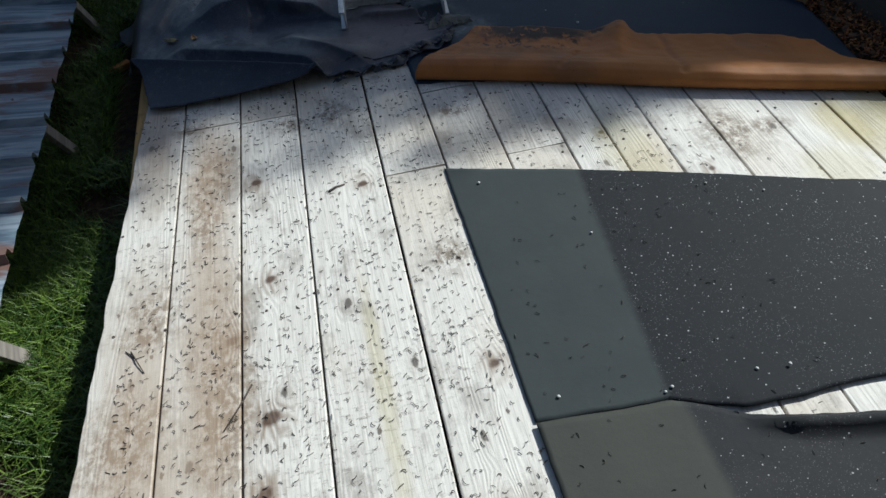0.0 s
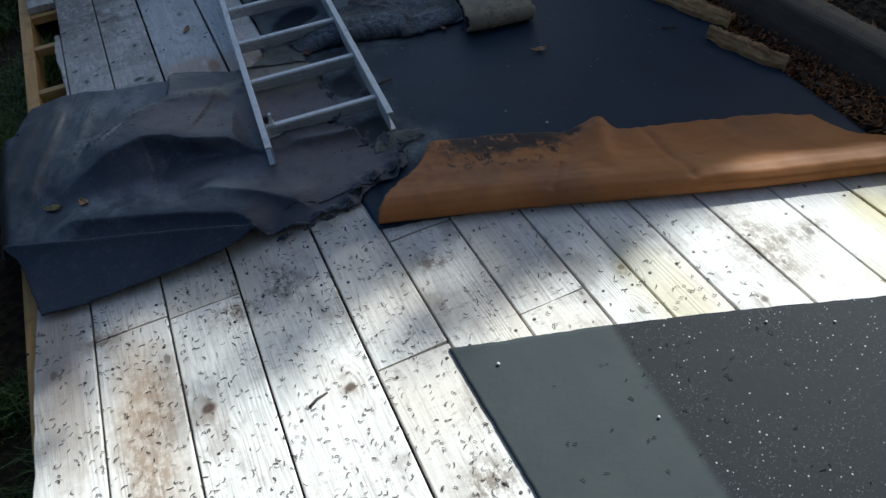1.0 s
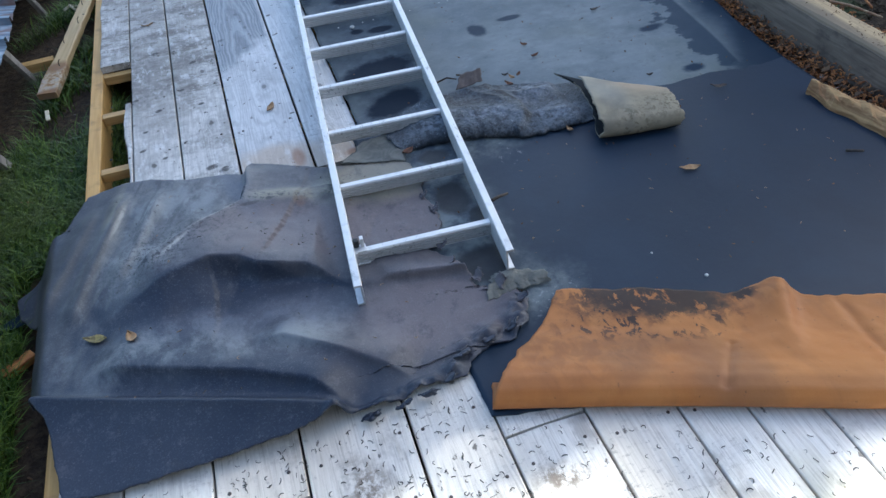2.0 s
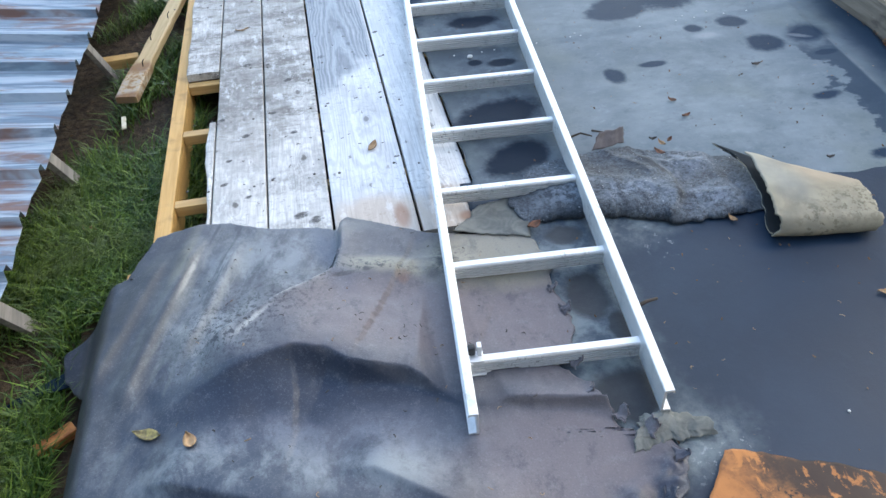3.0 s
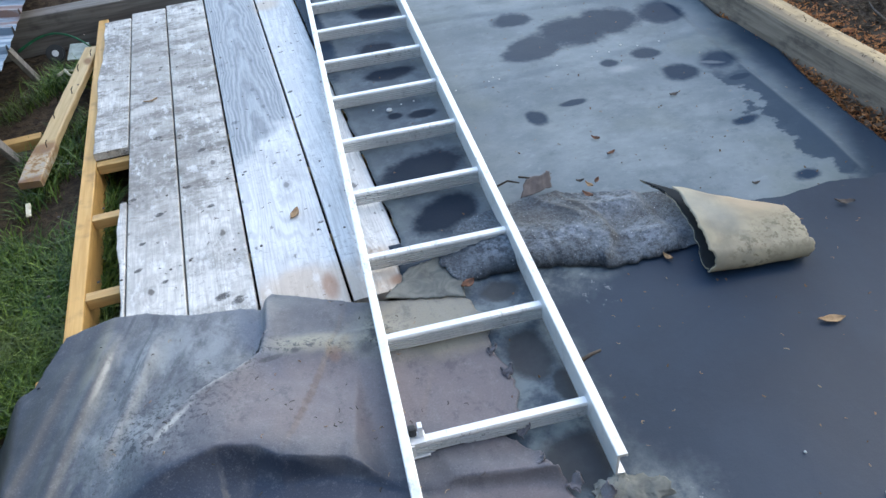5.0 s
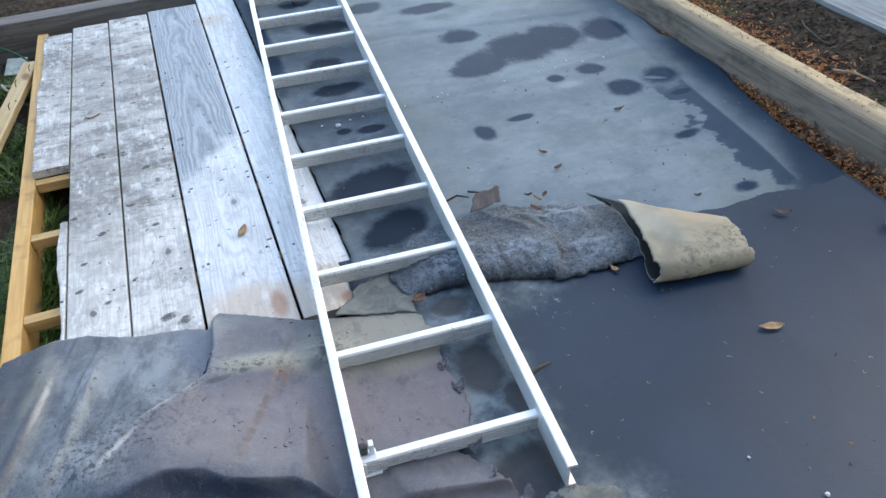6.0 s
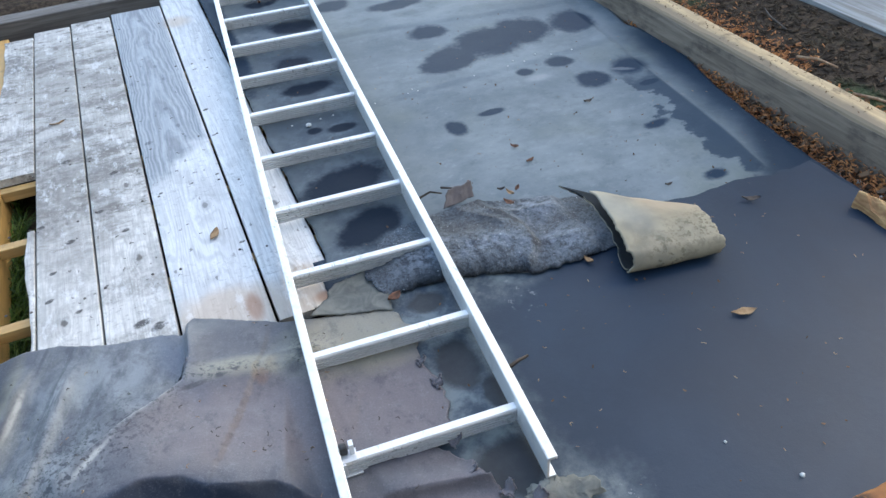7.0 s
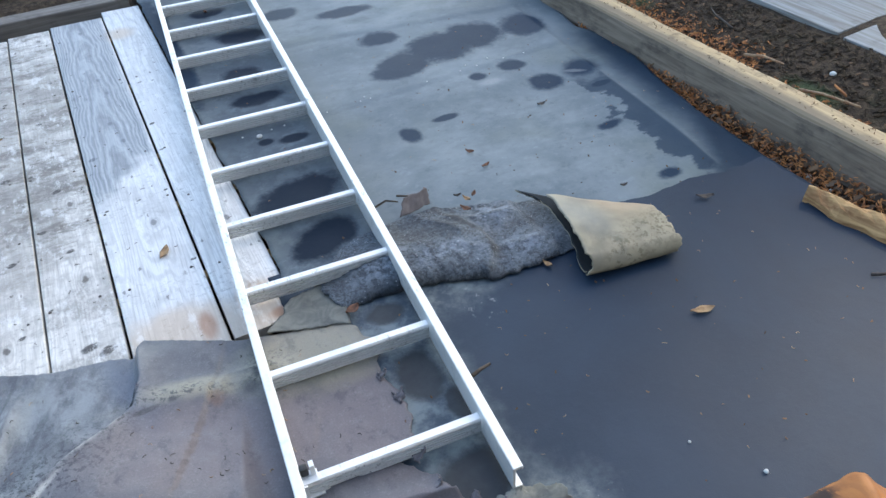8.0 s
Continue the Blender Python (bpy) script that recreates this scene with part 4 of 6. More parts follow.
def plank(x0, x1, y0, y1, material, wave0=0.0, wave1=0.0, z=0.0, ends=0.004, seed=0.0, slant=0.0, lean=(0.0, 0.0)):
    """One sawn board along y; wave: how uneven its two long edges are."""
    n = max(6, int((y1 - y0) / 0.04))
    w, ys = x1 - x0, np.linspace(y0, y1, n)
    rows = []
    for i, y in enumerate(ys):
        a = x0 + slant * (y1 - y) + lean[0] * min(0.0, y + 1.0) + wave0 * (noise.noise((y * 3, seed, 0)) + 0.5 * noise.noise((y * 11, seed, 2)))
        b = x1 + lean[1] * min(0.0, y + 1.0) + wave1 * noise.noise((y * 3, seed, 7))
        warp = 0.0012 * noise.noise((y * 1.5, seed, 4))
        e = 0.003
        prof = [(a, -0.027), (a, -e), (a + e * 0.4, -e * 0.3), (a + e, 0), ((a + b) / 2, 0.0006), (b - e, 0), (b - e * 0.4, -e * 0.3), (b, -e), (b, -0.027)]
        rows.append([(px, y + (ends * noise.noise((px * 25, y, seed)) if i in (0, n - 1) else 0), pz + warp + z) for px, pz in prof])
    bm = bmesh.new()
    vs = [[bm.verts.new(p) for p in r] for r in rows]
    for r, s in zip(vs[:-1], vs[1:]):
        for i in range(len(r) - 1):
            bm.faces.new((r[i], r[i + 1], s[i + 1], s[i]))
        bm.faces.new((r[-1], r[0], s[0], s[-1]))
    bm.faces.new(vs[0][::-1])
    bm.faces.new(vs[-1])
    bmesh.ops.recalc_face_normals(bm, faces=bm.faces)
    c = Vector(((x0 + x1) / 2, (y0 + y1) / 2, z))
    bmesh.ops.translate(bm, verts=bm.verts, vec=-c)
    ob = part("plank", bm, material, deck)
    ob.location = c
    return ob


G = 0.0025
NEAR_END = -4.2
# boards by the grass edge; each column has a butt joint
plank(-1.236, COLS[0] - G, NEAR_END, -0.80, PLANK, 0.018, 0, seed=1, slant=-0.060, lean=(0, LEAN[0]))
plank(-1.20, COLS[0] - G, -0.795, -0.2, PLANK, 0.01, 0, seed=9)
JOINTS = {0: -1.101, 1: -1.114, 3: -1.503, 4: -1.131, 5: -1.513}
for i, (a, b) in enumerate(zip(COLS, COLS[1:] + [0.985])):
    lean = (LEAN[i], (LEAN + [0.0])[i + 1])
    far = -0.2 if i < 4 else 2.2 + 0.05 * (i - 4)
    gap = G * (1.6 if i == 3 else 1), G * (0.5 if i in (7, 9) else 1)
    if i in JOINTS:
        plank(a + gap[0], b - gap[1], NEAR_END, JOINTS[i] - (0.0007 if i == 5 else 0.003), PLANK, seed=2 + i * 2.3, lean=lean)
        plank(a + gap[0], b - gap[1], JOINTS[i] + (0.0007 if i == 5 else 0.003), far, PLANK, seed=3 + i * 2.3, lean=lean)
    else:
        plank(a + gap[0], b - gap[1], NEAR_END, far, PLANK, seed=20 + i, lean=lean)
# far boards
plank(-1.19, -1.078, 0.95, 2.10, GREYPLANK, 0.012, 0, seed=31)
plank(-1.097, -1.078, -0.2, 0.62, GREYPLANK, 0.02, 0, seed=32)
plank(-1.074, -0.928, -0.19, 2.15, GREYPLANK, seed=33)
plank(-0.923, -0.7592, -0.19, 2.175, GREYPLANK, seed=34)
plank(-0.752, -0.5372, -0.19, 2.20, WASHED, seed=35)
plank(-0.5295, -0.366, -0.045, 2.255, WASHED, 0, 0.004, ends=0.02, seed=36)

part("rim_beam", box((-1.232, 0.02, -0.135), (-1.188, 2.22, -0.028), 0.004), FRESH, deck, "fresh yellow timber rim beam")
part("rim_beam", box((-1.285, -1.33, -0.135), (-1.243, 0.0, -0.03), 0.004), FRESH, deck, "fresh yellow timber rim beam")
for y in (-3.4, -2.6, -1.9, -1.2, -0.5, 0.26, 0.62, 0.93, 1.5, 2.0):
    part("joist", box((-1.187 if y > 0 else -1.235, y - 0.016, -0.062), (1.0, y + 0.016, -0.0285), 0.003), FRESH_X, deck)

# nail heads along the joists
bm = bmesh.new()
rng = random.Random(5)
for y in (-3.4, -2.6, -1.9, -1.55, -1.2, -1.05, 0.26, 0.62, 0.93, 1.5, 2.0):
    for a, b in zip([-1.30] + COLS, COLS + [0.985]):
        for x in (a + 0.03, b - 0.03):
            if y > 0 and x > -0.4:
                continue
            m = Matrix.Translation((x + rng.uniform(-0.008, 0.008), y + rng.uniform(-0.015, 0.015), 0.0008))
            bmesh.ops.create_cone(bm, cap_ends=True, segments=8, radius1=0.0042, radius2=0.0034, depth=0.0022, matrix=m)
part("nail_heads", bm, NAIL, deck, "dark rusty nail heads")

# ---- roofing felt ----
def felt_sheet(name, xy, z, material, label, thick=0.004):
    ob = grid_mesh(name, np.concatenate([xy, z[..., None]], -1), material, thick)
    return tagged(ob, label, "roofing felt")


# the flat dark felt before the folded edge
xy = coons([(-0.362, -1.075), (0.20, -1.22), (1.02, -1.48)], [(-0.40, 0.12), (0.4, 0.10), (1.085, 0.06)], [(-0.362, -1.075), (-0.37, -0.5), (-0.40, 0.12)],
           [(1.02, -1.48), (1.05, -1.1), (1.078, -0.7), (1.09, -0.33), (1.092, 0.06)], 110, 90, 0.006)
z = 0.0055 + 0.002 * fbm(xy[..., 0], xy[..., 1], 3.0, 2.0)
felt_sheet("felt_sheet", xy, z, FELT_DARK, "flat dark blue-grey roofing felt on the boards")

# the grey stained felt at the far end
xy = coons([(-0.364, -0.05), (0.3, -0.13), (0.62, -0.195), (0.75, -0.200), (0.90, -0.185), (1.0, -0.22), (1.092, -0.21)], [(-0.36, 2.5), (0.5, 2.52), (1.20, 2.5)],
           [(-0.364, -0.05), (-0.364, 0.5), (-0.366, 1.2), (-0.36, 2.5)], [(1.092, -0.21), (1.09, -0.05), (1.105, 0.2), (1.145, 0.44), (1.20, 0.66), (1.20, 0.86), (1.155, 0.97), (1.20, 1.2), (1.20, 2.5)], 110, 170, 0.008)
z = 0.0030 + 0.0046 * step(np.linspace(0, 1, 170)[None, :] / 0.08) + 0.002 * fbm(xy[..., 0], xy[..., 1], 3.0, 2.0) + 0.005 * step((xy[..., 1] + 0.0) / 0.2)
for y0, slope in ((1.435, -0.15), (0.82, 0.055)):
    z += 0.0035 * step((xy[..., 1] - y0 - slope * xy[..., 0]) / 0.006)
z += ridge(xy[..., 0], xy[..., 1], [(1.06, 1.45), (1.03, 1.1), (1.0, 0.75), (0.991, 0.55), (0.972, 0.2), (0.932, -0.02), (0.926, -0.15)], 0.008, 0.05, 0.016, 0.15, 1.3)
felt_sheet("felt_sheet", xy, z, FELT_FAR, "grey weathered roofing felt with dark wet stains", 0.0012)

# the near sanded felt with its smooth margin
xy = coons([(-0.366, -2.374), (-0.20, -2.387), (-0.08, -2.393), (0.0, -2.43), (0.06, -2.455), (0.2, -2.462), (0.30, -2.456), (0.39, -2.462), (1.03, -2.43)], [(-0.366, -1.525), (-0.04, -1.630), (0.26, -1.738), (0.46, -1.817), (0.62, -1.878), (0.70, -1.903), (0.80, -1.947), (1.03, -2.02)],
           [(-0.366, -2.374), (-0.366, -1.525)], [(1.03, -2.43), (1.03, -2.02)], 170, 70, 0.0025)
z = 0.005 + 0.006 * step((-2.36 - xy[..., 1]) / 0.08) * step((xy[..., 0] + 0.02) / 0.1) + 0.001 * fbm(xy[..., 0], xy[..., 1], 4.0, 1.0)
felt_sheet("felt_sheet", xy, z, FELT_SAND, "dark sanded roofing felt with a smooth margin and white grit")

# the nearest felt sheet, whose edge has sagged back from the boards
line = [(-0.366, -2.38), (-0.20, -2.393), (-0.08, -2.399), (-0.01, -2.432), (0.06, -2.475), (0.15, -2.508), (0.33, -2.545), (0.6, -2.56), (1.03, -2.56)]
xy = coons([(-0.366, NEAR_END), (1.03, NEAR_END)], line, [(-0.366, NEAR_END), (-0.366, -2.38)], [(1.03, NEAR_END), (1.03, -2.56)], 120, 120, 0.003)
edge = np.interp(xy[..., 0], [p[0] for p in line], [p[1] for p in line])
lift = 0.03 * step((xy[..., 0] - 0.03) / 0.12)
back = edge - xy[..., 1]
z = 0.011 + lift * np.exp(-((np.maximum(0, back - 0.012) / 0.018) ** 2)) - 0.5 * lift * step((0.012 - back) / 0.012) + 0.001 * fbm(xy[..., 0], xy[..., 1], 4.0, 2.0)
felt_sheet("felt_sheet", xy, z, FELT_SAG, "grey-green roofing felt with a sanded face and sagging edge")

# the crumpled sheet draped over the grass edge
torn = ragged(resample([(-0.376, -0.961), (-0.325, -0.905), (-0.24, -0.905), (-0.19, -0.87), (-0.155, -0.80), (-0.20, -0.745), (-0.262, -0.71), (-0.268, -0.668), (-0.288, -0.628), (-0.312, -0.572), (-0.335, -0.545), (-0.285, -0.515),
                        (-0.265, -0.45), (-0.262, -0.38), (-0.275, -0.33), (-0.268, -0.29), (-0.250, -0.24), (-0.262, -0.18), (-0.295, -0.130)], 160), 0.011, 30.0, 9.0)
xy = coons([(-1.222, -0.966), (-1.112, -0.978), (-0.935, -0.985), (-0.754, -0.987), (-0.62, -0.976), (-0.54, -0.979), (-0.49, -0.961), (-0.376, -0.961)],
           [(-1.205, 0.075), (-1.10, 0.105), (-1.02, 0.088), (-0.93, 0.045), (-0.80, 0.018), (-0.748, -0.006), (-0.735, 0.03), (-0.718, 0.042), (-0.65, -0.002), (-0.55, -0.055), (-0.49, -0.078), (-0.295, -0.130)],
           [(-1.222, -0.966), (-1.258, -0.76), (-1.30, -0.70), (-1.345, -0.60), (-1.35, -0.50), (-1.345, -0.36), (-1.41, -0.27), (-1.43, -0.18), (-1.35, -0.115), (-1.262, -0.065), (-1.238, 0.0), (-1.205, 0.075)],
           torn.tolist(), 210, 250, 0.0045, 22.0, 9.0)
# a layered fold: behind its edge the sheet lies high, before it the sheet runs back underneath
FOLD = [(-1.16, -0.50), (-1.06, -0.462), (-0.965, -0.444), (-0.872, -0.427), (-0.802, -0.447), (-0.76, -0.483), (-0.70, -0.497), (-0.645, -0.511), (-0.60, -0.545), (-0.544, -0.587), (-0.42, -0.622), (-0.26, -0.662)]


def from_line(x, y, line):
    """Distance to a line, the side (above zero: behind it) and the place along its x."""
    best, side, at = np.full_like(x, 9.0), np.zeros_like(x), np.zeros_like(x)
    for a, b in zip(np.array(line[:-1]), np.array(line[1:])):
        length = np.linalg.norm(b - a)
        w = (b - a) / length
        t = np.clip((x - a[0]) * w[0] + (y - a[1]) * w[1], 0, length)
        px, py = x - a[0] - t * w[0], y - a[1] - t * w[1]
        dist = np.hypot(px, py)
        take = dist < best
        best, side, at = np.where(take, dist, best), np.where(take, w[0] * py - w[1] * px, side), np.where(take, a[0] + t * w[0], at)
    return best, side, at


x, y = xy[..., 0].copy(), xy[..., 1].copy()
z = 0.012 + 0.0035 * fbm(x, y, 4.0, 8.0) + 0.0008 * fbm(x, y, 22.0, 3.0, 2)
dist, side, at = from_line(x, y, FOLD)
tall = np.interp(at, [-1.16, -1.0, -0.87, -0.76, -0.64, -0.56, -0.48, -0.42, -0.30], [0.0, 0.060, 0.078, 0.066, 0.046, 0.020, 0.020, 0.026, 0.030])
near = np.interp(at, [-1.1, -0.93, -0.82, -0.74], [0.09, 0.065, 0.020, 0.008])
far = np.interp(at, [-1.1, -0.8, -0.55, -0.3], [0.17, 0.20, 0.14, 0.06])
z += tall * np.where(side > 0, np.exp(-((dist / far) ** 1.6)), np.exp(-(dist / near)))
z += ridge(x, y, [(-1.32, -0.70), (-1.262, -0.724), (-1.118, -0.785), (-0.926, -0.864), (-0.738, -0.941), (-0.63, -0.99)], 0.062, 0.10, 0.030, 0.06, 0.85)
z += ridge(x, y, [(-1.20, -0.64), (-1.127, -0.666), (-0.991, -0.725), (-0.831, -0.793), (-0.703, -0.869), (-0.623, -0.955)], 0.040, 0.026, 0.10, 0.16, 0.85)
z += ridge(x, y, [(-0.82, -0.70), (-0.738, -0.724), (-0.636, -0.804), (-0.538, -0.88), (-0.479, -0.935)], 0.032, 0.022, 0.08, 0.22, 0.85)
z += ridge(x, y, [(-1.10, -0.40), (-0.98, -0.325), (-0.886, -0.262), (-0.824, -0.228), (-0.765, -0.185), (-0.742, -0.10), (-0.728, 0.05)], 0.032, 0.07, 0.010, 0.16, 1.1)
z += ridge(x, y, [(-0.76, -0.175), (-0.60, -0.195), (-0.40, -0.21)], 0.014, 0.05, 0.035, 0.25)
z += ridge(x, y, [(-1.24, -0.5), (-1.15, -0.2), (-1.08, 0.07)], 0.022, 0.018, 0.04, 0.2, 1.2)
z += ridge(x, y, [(-1.13, -0.42), (-1.05, -0.2), (-0.98, 0.04)], 0.014, 0.018, 0.05, 0.25, 1.2)
z += ridge(x, y, [(-1.32, -0.45), (-1.25, -0.25), (-1.16, 0.03)], 0.016, 0.02, 0.04, 0.25, 1.2)
z += ridge(x, y, [(-0.70, -0.985), (-0.55, -0.975), (-0.42, -0.955)], 0.016, 0.010, 0.022, 0.1) * (1 + 1.5 * fbm(x, y, 24.0, 5.0))
z += ridge(x, y, [(-0.42, -0.955), (-0.33, -0.88), (-0.22, -0.87), (-0.17, -0.79)], 0.012, 0.02, 0.03, 0.1) * (1 + 1.5 * fbm(x, y, 26.0, 6.0))
z += 0.012 * step((x + 0.31) / 0.05) * step((-0.55 - y) / 0.05) * step((y + 0.70) / 0.05) * (1 + 0.6 * fbm(x, y, 20.0, 2.0))
z -= 0.105 * step((-1.285 - x) / 0.10)
cap = 0.019 + 0.11 * step((-0.565 - x) / 0.14) + 0.026 * step((x + 0.49) / 0.06) + 0.03 * step((-0.72 - y) / 0.04)
z = np.where(z > cap, cap + 0.1 * (z - cap), np.where(x > -1.22, np.maximum(z, 0.0125), z))
drape = np.concatenate([xy, z[..., None]], -1)
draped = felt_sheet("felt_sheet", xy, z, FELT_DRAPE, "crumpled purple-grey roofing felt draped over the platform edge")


def tatter(x, y, z, turn, long, wide, curl, seed):
    """A torn tongue of felt that curls up at its tip."""
    rows = []
    for t in np.linspace(0, 1, 10):
        a = curl * t * t
        w = wide * (1 - 0.55 * t + 0.35 * noise.noise((t * 5, seed, 0)))
        row = []
        for u in np.linspace(-0.5, 0.5, 7):
            px, pz = long * (math.sin(a) / curl if curl else t), long * t * math.sin(a) * 0.5
            row.append((px + 0.006 * noise.noise((u * 4, t * 3, seed)), u * w + 0.006 * noise.noise((t * 4, seed, 3)), pz + 0.008 * noise.noise((u * 3, t * 3, seed + 4))))
        rows.append(row)
    ob = grid_mesh("tatter", np.array(rows), FELT_DRAPE, 0.003, draped)
    ob.matrix_local = pose(x, y, z, 0, 0, turn)
    tagged(ob, "torn curling tongue of felt")


for i, (x, y, z, turn, long, wide, curl) in enumerate((
        (-0.31, -0.555, 0.026, 20, 0.045, 0.035, 1.6), (-0.31, -0.625, 0.03, -35, 0.040, 0.03, 1.9), (-0.275, -0.40, 0.018, 5, 0.022, 0.03, 1.2), (-0.285, -0.33, 0.018, 10, 0.025, 0.02, 1.5),
        (-0.27, -0.24, 0.02, -10, 0.018, 0.03, 1.0), (-0.60, -0.985, 0.016, -75, 0.040, 0.05, 2.2), (-0.53, -0.985, 0.02, -60, 0.035, 0.04, 1.9)) + ((-0.47, -0.975, 0.018, -95, 0.045, 0.045, 2.3),
        (-0.42, -0.955, 0.02, -50, 0.040, 0.035, 1.8), (-0.37, -0.90, 0.022, -70, 0.045, 0.045, 2.0), (-0.30, -0.885, 0.024, -60, 0.040, 0.04, 1.7), (-0.24, -0.865, 0.02, -40, 0.045, 0.04, 2.1),
        (-0.19, -0.80, 0.024, -15, 0.040, 0.035, 1.6), (-0.22, -0.74, 0.022, 25, 0.045, 0.04, 1.9), (-0.26, -0.70, 0.02, 40, 0.035, 0.03, 1.4))):
    tatter(x, y, z, turn, long, wide, curl, i * 3.7)

# the folded-back felt that shows its brown underside
p0, p1 = np.array([-0.362, -1.068]), np.array([1.03, -1.605])
d = (p1 - p0) / np.linalg.norm(p1 - p0)
nrm = np.array([-d[1], d[0]])
L = np.linalg.norm(p1 - p0)
prof = resample([(0.075, 0.008), (0.02, 0.009), (0.006, 0.014), (0.0, 0.026), (0.004, 0.040), (0.022, 0.055), (0.048, 0.060), (0.08, 0.054), (0.13, 0.036), (0.20, 0.020), (0.315, 0.012)], 74)
rows = []
for i in range(170):
    u = i / 169
    row = []
    for j, (s, h) in enumerate(prof):
        inner = j < 14
        # the torn end slants back over the flap; the far end is cut short behind the roll
        t0 = np.interp(0.0 if inner else s, [0, 0.03, 0.06, 0.09, 0.13, 0.18, 0.24, 0.315], [0.004, 0.016, 0.028, 0.040, 0.060, 0.097, 0.130, 0.160])
        t1 = np.interp(0.0 if inner else s, [0, 0.10, 0.17, 0.25, 0.315], [L, L - 0.01, L - 0.12, L - 0.17, L - 0.20])
        t0 += 0.006 * noise.noise((s * 40, 5.0, 1.0)) * (s > 0.06)
        t = t0 + (t1 - t0) * u
        reach = np.interp(t, [0.1, 0.20, 0.55, 0.66, 0.72, 1.08, 1.30], [0.335, 0.345, 0.315, 0.345, 0.322, 0.306, 0.285]) + 0.009 * noise.noise((t * 14, 3.3, 0)) + 0.005 * noise.noise((t * 45, 1.3, 0))
        tall = 1.0 + 0.10 * noise.noise((t * 3, 9.3, 0)) + 0.05 * noise.noise((t * 9, 4.1, 0))
        q = s if s < 0.08 or inner else 0.08 + (s - 0.08) * (reach - 0.08) / 0.235
        back = min(1.0, max(0.0, (q - 0.10) / 0.2))
        wr = (0.004 * noise.noise((t * 9, s * 14, 2.2)) + 0.0016 * noise.noise((t * 30, s * 40, 6.2))) * min(1, s / 0.05)
        lift = back * (0.034 * math.exp(-((t - 0.665 - 0.12 * (q - 0.3)) / (0.055 if t < 0.665 else 0.03)) ** 2) + 0.010 * math.exp(-((t - 0.40) / 0.10) ** 2) + 0.012 * math.exp(-((t - 1.15) / 0.12) ** 2))
        crease = -0.007 * math.exp(-((t - 0.47 - 0.35 * q) / 0.010) ** 2) * (0.02 < s < 0.16) - 0.006 * math.exp(-((t - 0.86 + 0.2 * q) / 0.012) ** 2) * (s > 0.02)
        xy0 = p0 + d * t + nrm * (q + 0.006 * math.sin(t * 5.0))
        row.append((*xy0, max(0.0105, h * (tall if h > 0.012 else 1.0) + (0.0 if inner else wr + lift + crease))))
    rows.append(row)
ob = grid_mesh("folded_felt", np.array(rows), FELT_BROWN, -0.003)
tagged(ob, "roofing felt folded back to show its brown underside", "roofing felt")

# the torn crumpled strip
xy = coons([(-0.275, -0.095), (-0.18, -0.097), (-0.10, -0.105), (0.0, -0.135), (0.072, -0.160), (0.086, -0.176), (0.115, -0.180), (0.16, -0.187), (0.175, -0.178), (0.22, -0.186), (0.36, -0.172)],
           [(-0.285, 0.045), (-0.235, 0.085), (-0.20, 0.115), (-0.155, 0.130), (-0.08, 0.138), (0.02, 0.145), (0.09, 0.148), (0.14, 0.125), (0.22, 0.098), (0.30, 0.072), (0.40, 0.05)],
           [(-0.275, -0.095), (-0.300, -0.03), (-0.285, 0.045)], [(0.36, -0.172), (0.40, -0.06), (0.40, 0.05)], 150, 70, 0.006, 34.0, 3.0)
x, y = xy[..., 0], xy[..., 1]
v = np.linspace(0, 1, 70)[None, :]
left = 1 - step((x - np.interp(y, [-0.18, -0.10, 0.0, 0.13], [0.070, 0.132, 0.140, 0.085])) / 0.028)
roll = np.sqrt(np.clip(1 - (1 - np.clip(v / 0.16, 0, 1)) ** 2, 0, 1))
z = 0.012 + roll * (0.006 + left * (0.030 + 0.006 * step((v - 0.1) / 0.3)) * (1 - 0.72 * step((v - 0.35) / 0.6)) + (1 - left) * 0.012 * (1 - 0.5 * v))
z *= 1 - 0.45 * step((-0.14 - x) / 0.14)
z += (0.004 * fbm(x, y, 9.0, 6.0) + 0.0022 * fbm(x, y, 38.0, 6.0)) * step(v / 0.06)
z += ridge(x, y, [(0.0, 0.15), (0.05, 0.08), (0.085, 0.02), (0.10, -0.03)], 0.010, 0.012, 0.02, 0.15, 1.2)
z += ridge(x, y, [(0.06, 0.10), (0.16, 0.045), (0.30, 0.02)], 0.012, 0.03, 0.02, 0.25, 1.3) + ridge(x, y, [(0.14, -0.10), (0.24, -0.11), (0.36, -0.12)], 0.010, 0.02, 0.03, 0.2, 1.2)
z = np.maximum(z - 0.02 * step((x - 0.27) / 0.06), 0.011)
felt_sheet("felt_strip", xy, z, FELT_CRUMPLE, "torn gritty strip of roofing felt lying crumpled")

